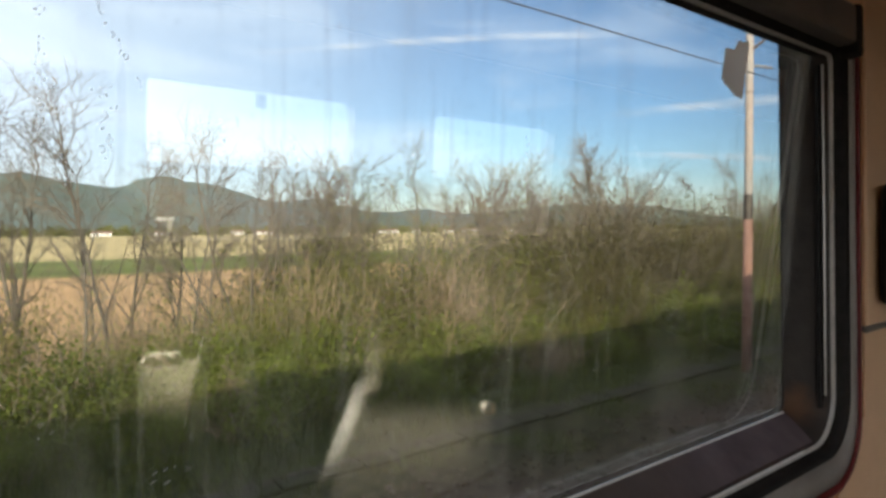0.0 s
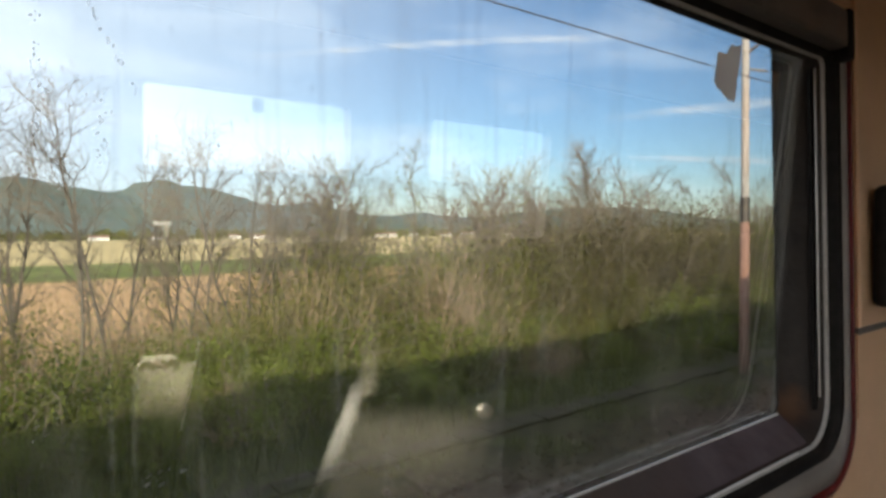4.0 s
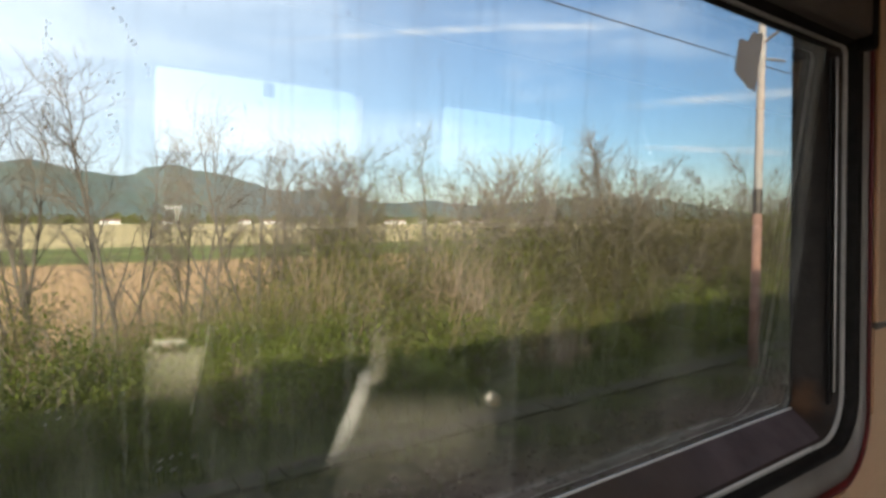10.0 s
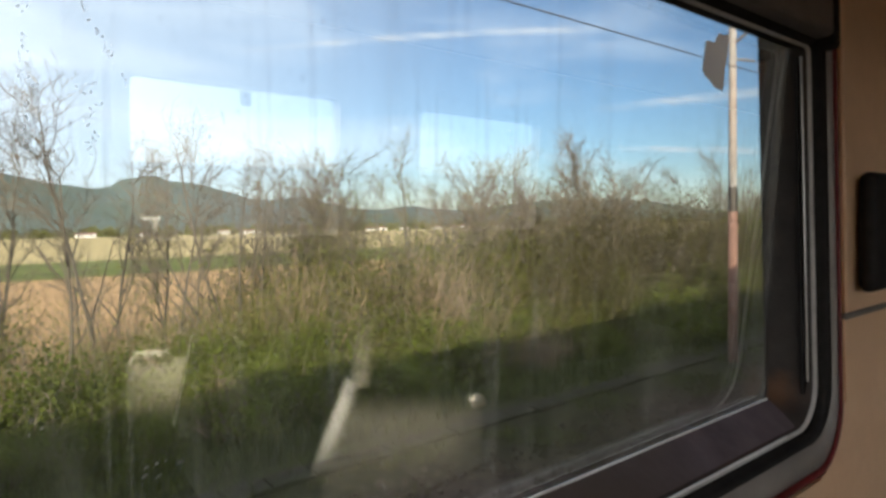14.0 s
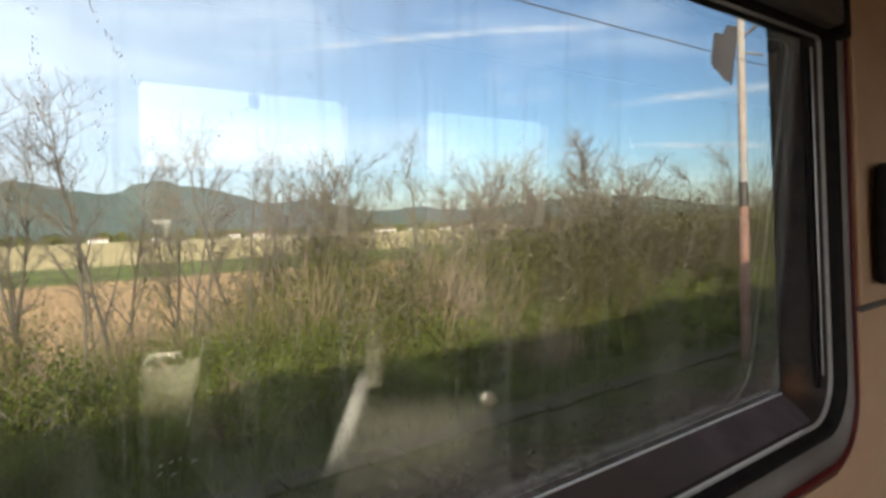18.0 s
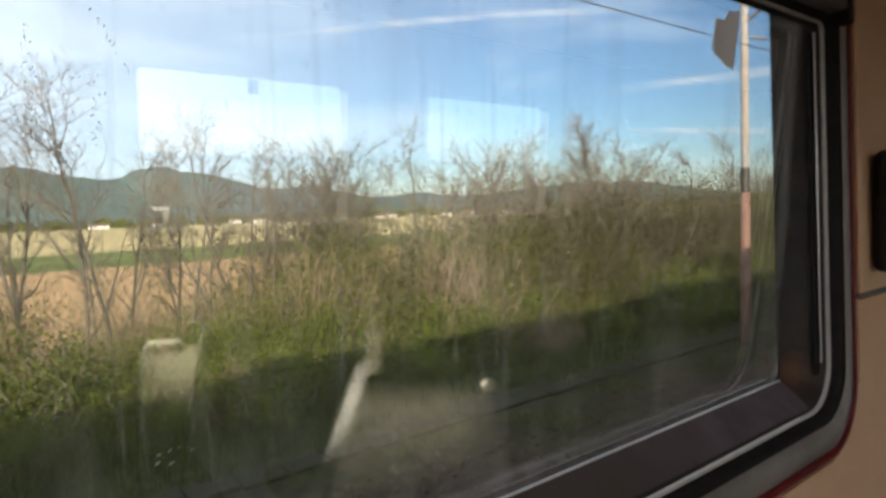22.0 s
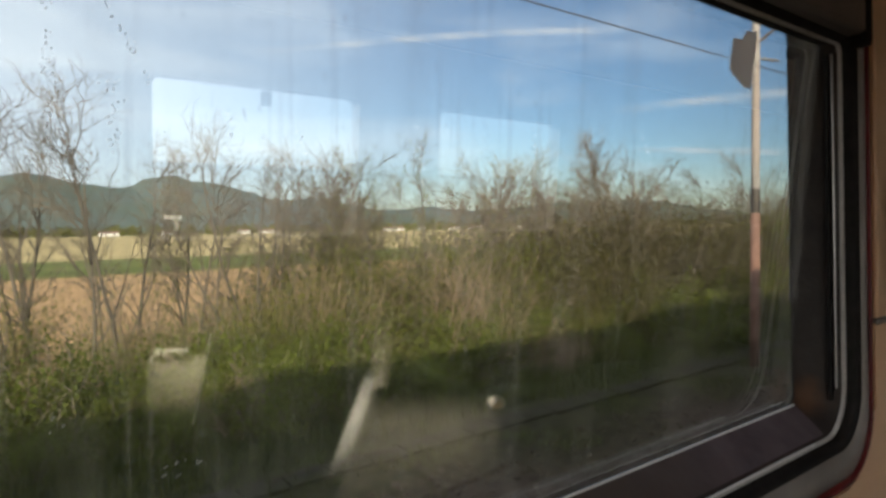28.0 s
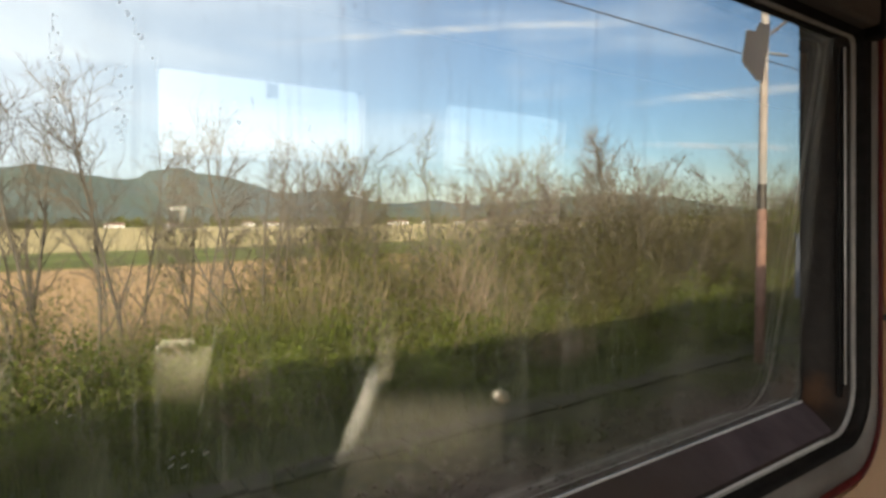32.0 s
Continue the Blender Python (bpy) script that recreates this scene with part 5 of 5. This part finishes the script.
def coach_chair(x, y, turn, lean=10, wide=0.24, thick=0.07, tall=0.60):
    th = tagged(new("coach_chair"), "dark cloth coach chair with plain headrest", "chair", "chairs in the carriage")
    th.matrix_world = pose(x, y, Z_FL, 0, 0, turn)
    part("base", box((-0.2, -0.2, 0), (0.2, 0.2, 0.34), 0.02, 1), M_RUBBER, th)
    part("cushion", box((-0.26, -0.24, 0.34), (0.26, 0.24, 0.48), 0.05, 3), M_SEAT, th, "", True)
    for nm, z0, z1, t in (("backrest", 0, tall, thick), ("headrest", tall - 0.3, tall + 0.012, thick + 0.01)):
        b = box((-t, -wide + 0.01, z0), (t, wide - 0.01, z1), 0.05, 3)
        bmesh.ops.transform(b, matrix=pose(-0.24, 0, 0.44, 0, -lean, 0), verts=b.verts)
        part(nm, b, M_SEAT, th, "", True)
    for s in (-0.27, 0.27):
        part("armrest", box((-0.22, s - 0.025, 0.60), (0.2, s + 0.025, 0.64), 0.015, 2), M_SEAT, th)


def blob(centre, radii, tilt=0.0, power=2.0, n=28, m=16):
    """A padded, rounded body: an ellipsoid that grows boxier with power, tilted in the plane of the side wall."""
    def sq(v):
        return math.copysign(abs(v) ** (2 / power), v)
    turn = Matrix.Translation(centre) @ Matrix.Rotation(radians(tilt), 4, 'Y')
    bm = bmesh.new()
    rows = []
    for a in range(1, m):
        u = math.pi * a / m - math.pi / 2
        rows.append([bm.verts.new(turn @ Vector((radii[0] * sq(math.cos(u)) * sq(math.cos(v)), radii[1] * sq(math.cos(u)) * sq(math.sin(v)), radii[2] * sq(math.sin(u)))))
                     for v in [2 * math.pi * b / n for b in range(n)]])
    lo, hi = bm.verts.new(turn @ Vector((0, 0, -radii[2]))), bm.verts.new(turn @ Vector((0, 0, radii[2])))
    for p, q in zip(rows, rows[1:]):
        for b in range(n):
            bm.faces.new((p[b], p[(b + 1) % n], q[(b + 1) % n], q[b]))
    for b in range(n):
        bm.faces.new((lo, rows[0][(b + 1) % n], rows[0][b]))
        bm.faces.new((hi, rows[-1][b], rows[-1][(b + 1) % n]))
    return bm


def cloth(corners, y, belly, n=14):
    """A single stretched sheet between four corners (x, z), bulging by belly; its UVs drive the glow's fade."""
    bm = bmesh.new()
    uv = bm.loops.layers.uv.new("uv")
    (ax, az), (bx, bz), (cx, cz), (dx, dz) = corners
    grid = []
    for i in range(n + 1):
        u = i / n
        for j in range(n + 1):
            v = j / n
            x = (ax * (1 - u) + bx * u) * (1 - v) + (dx * (1 - u) + cx * u) * v
            z = (az * (1 - u) + bz * u) * (1 - v) + (dz * (1 - u) + cz * u) * v
            w = math.sin(u * math.pi) * math.sin(v * math.pi)
            grid.append((bm.verts.new((x, y + belly * w + 0.006 * noise.noise((x * 9, z * 7, y)), z)), (u, v)))
    for i in range(n):
        for j in range(n):
            k = i * (n + 1) + j
            q = [grid[k], grid[k + n + 1], grid[k + n + 2], grid[k + 1]]
            f = bm.faces.new([p[0] for p in q])
            for lp, p in zip(f.loops, q):
                lp[uv].uv = p[1]
    return bm


def glow_fade_mat(name, colour, full, top, left, right, bottom):
    """Translucent sheet: light shines through it; a mirrored glow's fade is put in as transparency over these shares of
    its height and width.
    """
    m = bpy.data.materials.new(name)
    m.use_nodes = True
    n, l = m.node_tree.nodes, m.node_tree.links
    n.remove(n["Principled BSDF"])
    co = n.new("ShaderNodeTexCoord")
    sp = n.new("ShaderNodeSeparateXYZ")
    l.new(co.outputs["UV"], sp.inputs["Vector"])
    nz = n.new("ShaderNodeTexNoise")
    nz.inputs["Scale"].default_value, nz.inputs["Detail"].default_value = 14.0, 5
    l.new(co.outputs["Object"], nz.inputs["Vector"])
    mottle = n.new("ShaderNodeMapRange")
    mottle.inputs["From Min"].default_value, mottle.inputs["From Max"].default_value = 0.2, 0.6
    mottle.inputs["To Min"].default_value, mottle.inputs["To Max"].default_value = full * 0.72, full
    l.new(nz.outputs["Fac"], mottle.inputs["Value"])
    out = mottle.outputs["Result"]
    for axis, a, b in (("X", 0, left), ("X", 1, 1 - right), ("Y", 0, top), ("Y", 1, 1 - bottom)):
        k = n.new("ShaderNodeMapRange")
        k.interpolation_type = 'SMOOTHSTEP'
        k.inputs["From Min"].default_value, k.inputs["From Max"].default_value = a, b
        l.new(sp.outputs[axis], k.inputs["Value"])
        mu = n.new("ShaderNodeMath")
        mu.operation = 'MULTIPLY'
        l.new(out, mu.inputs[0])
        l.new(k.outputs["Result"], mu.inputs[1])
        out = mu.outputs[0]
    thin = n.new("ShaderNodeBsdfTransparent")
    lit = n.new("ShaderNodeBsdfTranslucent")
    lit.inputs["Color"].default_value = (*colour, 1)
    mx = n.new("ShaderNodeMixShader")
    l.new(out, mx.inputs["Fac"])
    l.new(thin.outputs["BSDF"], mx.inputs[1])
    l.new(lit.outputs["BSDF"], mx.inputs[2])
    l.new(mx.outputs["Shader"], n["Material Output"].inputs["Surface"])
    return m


M_SHEEN = mat("satin metal trim", (0.80, 0.77, 0.72), (0.86, 0.83, 0.78), 30, 0.64, 0.9)
# fading mirrored glows are put into these sheets as transparency
M_FADE_HEAD = glow_fade_mat("headrest glow fade", (0.78, 0.72, 0.62), 0.62, 0.05, 0.22, 0.03, 0.95)
M_FADE_BACK = glow_fade_mat("seat back glow fade", (0.70, 0.65, 0.57), 0.33, 0.24, 0.03, 0.45, 0.85)
M_FADE_EDGE = glow_fade_mat("fading glow above wing", (0.78, 0.72, 0.62), 0.42, 0.95, 0.12, 0.60, 0.05)
M_FADE_STRAP = glow_fade_mat("mark stem fade", (0.85, 0.82, 0.74), 0.85, 0.02, 0.10, 0.10, 0.95)
M_FADE_WING = glow_fade_mat("sunlit wing fade", (0.98, 0.97, 0.94), 1.0, 0.45, 0.03, 0.75, 0.50)
M_FADE_TOP = glow_fade_mat("headrest top fade", (0.97, 0.93, 0.86), 1.0, 0.10, 0.15, 0.15, 0.90)
M_WHITE_BAR = glow_fade_mat("white bar for a mirrored mark", (0.98, 0.97, 0.95), 1.0, 0.02, 0.02, 0.02, 0.02)

# two chairs beside the gangway, close behind the viewer, shaped for their mirrored glow
th = tagged(new("coach_chair"), "coach chair with a pale headrest sheet that holds a mirrored glow fade", "chair", "chairs in the carriage")
part("base", box((0.14, -1.0, Z_FL), (0.34, -0.72, 1.50), 0.02, 1), M_PLUSH, th)
part("cushion", box((0.10, -1.05, 1.50), (0.38, -0.60, 1.60), 0.05, 3), M_PLUSH, th, "", True)
for xa, xb in ((0.150, 0.125), (0.240, 0.268)):
    part("frame_post", tube([(xa, -0.60, 1.58), (xb, -0.565, 1.90)], 0.006, 8), M_PLUSH, th, "", True)
headrest = part("headrest", cloth([(0.132, 2.100), (0.304, 2.096), (0.262, 1.890), (0.124, 1.925)], -0.56, 0.02), M_FADE_HEAD, th, "pale headrest sheet with a mirrored glow fade set in", True)
bm = bmesh.new()
for k in range(8):
    tmp = bpy.data.meshes.new("tmp")
    b = blob((0.158 + 0.0125 * k, -0.535, 2.104 + 0.006 * math.sin(k * 2.3) - 0.001 * k), (0.010, 0.012, 0.014), 35, 2.0, 12, 8)
    b.to_mesh(tmp)
    b.free()
    bm.from_mesh(tmp)
    bpy.data.meshes.remove(tmp)
# white sheet stands for the sunlit top of the mirrored headrest
part("hem", cloth([(0.154, 2.131), (0.254, 2.122), (0.260, 2.066), (0.150, 2.074)], -0.545, 0.003, 8), M_FADE_TOP, headrest, "white sheet added for the sunlit top of the headrest", True)
part("ruffle", bm, M_SHEEN, headrest, "bright ruffled top edge", True)
part("side_rail", tube([(0.262, -0.553, 1.890), (0.288, -0.553, 2.01), (0.312, -0.553, 2.150)], 0.0028, 8), M_COVER, th, "thin pale edge rail")

th = tagged(new("coach_chair"), "coach chair with faded sheets for a mirrored grey back and bright wing", "chair", "chairs in the carriage")
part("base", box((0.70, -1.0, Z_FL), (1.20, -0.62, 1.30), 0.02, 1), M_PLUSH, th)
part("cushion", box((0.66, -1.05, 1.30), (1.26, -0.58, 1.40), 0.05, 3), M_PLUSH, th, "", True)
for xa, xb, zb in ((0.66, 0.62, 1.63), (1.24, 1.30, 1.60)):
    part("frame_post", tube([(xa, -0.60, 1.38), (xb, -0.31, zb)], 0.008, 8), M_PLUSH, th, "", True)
# grey mirrored patch, taken as a seat back; its fade is transparency
seat_back = part("backrest", cloth([(0.665, 2.000), (1.300, 1.885), (1.340, 1.500), (0.560, 1.560)], -0.30, 0.03), M_FADE_BACK, th, "grey back sheet with the mirrored fade set in", True)
# next two sheets give the sunlit seat edge and its fading glow
part("wing", cloth([(0.686, 2.135), (0.748, 2.135), (0.612, 1.745), (0.531, 1.745)], -0.262, 0.004), M_FADE_WING, seat_back, "pale wing sheet shaped as a mirrored sunlit edge", True)
part("loose_edge", cloth([(0.850, 2.235), (0.965, 2.235), (0.930, 1.880), (0.830, 1.880)], -0.55, 0.01), M_FADE_EDGE, seat_back, "faint sheet added for the glow above the wing", True)
# satin ball added where sun reaches it, for a mirrored bright spot
part("button", blob((1.113, -0.20, 1.910), (0.026, 0.026, 0.024), 10), M_SHEEN, seat_back, "satin ball added for a mirrored bright spot", True)

# bar, stem and pole added for an unidentified bright mark in the mirror
GRIP_X, GRIP_Z = 0.378, 2.424
th = tagged(new("hand_grip"), "white bar and fading stem added for a mirrored bright mark, on a dark pole", "hand grip")
part("pole", tube([(GRIP_X, -1.33, Z_FL), (GRIP_X, -1.33, 2.36), (GRIP_X, -1.305, 2.40)], 0.005, 8), M_SEAT, th)
part("bar", cloth([(GRIP_X - 0.036, GRIP_Z + 0.008), (GRIP_X + 0.036, GRIP_Z + 0.008), (GRIP_X + 0.032, GRIP_Z - 0.008), (GRIP_X - 0.030, GRIP_Z - 0.006)], -1.30, 0.006, 6), M_WHITE_BAR, th, "white bar for a mirrored mark", True)
part("strap", cloth([(GRIP_X + 0.004, GRIP_Z - 0.008), (GRIP_X + 0.030, GRIP_Z - 0.008), (GRIP_X + 0.016, GRIP_Z - 0.10), (GRIP_X + 0.002, GRIP_Z - 0.10)], -1.30, 0.004, 6), M_FADE_STRAP, th, "pale stem sheet with the fade set in", True)
for i in (0, 1, 3, 4):
    for yy in (-2.1, -1.55):
        coach_chair(-6.2 + 2.9 * i, yy, 0 if i % 2 else 180)

# black rounded block on the wall beside the window
tagged(as_object("coat_rail", box((1.590, 0.376, 2.375), (1.775, 0.4185, 2.68), 0.021, 4), M_RUBBER, smooth=True), "black rounded block on the tan wall beside the window", "wall fitting")
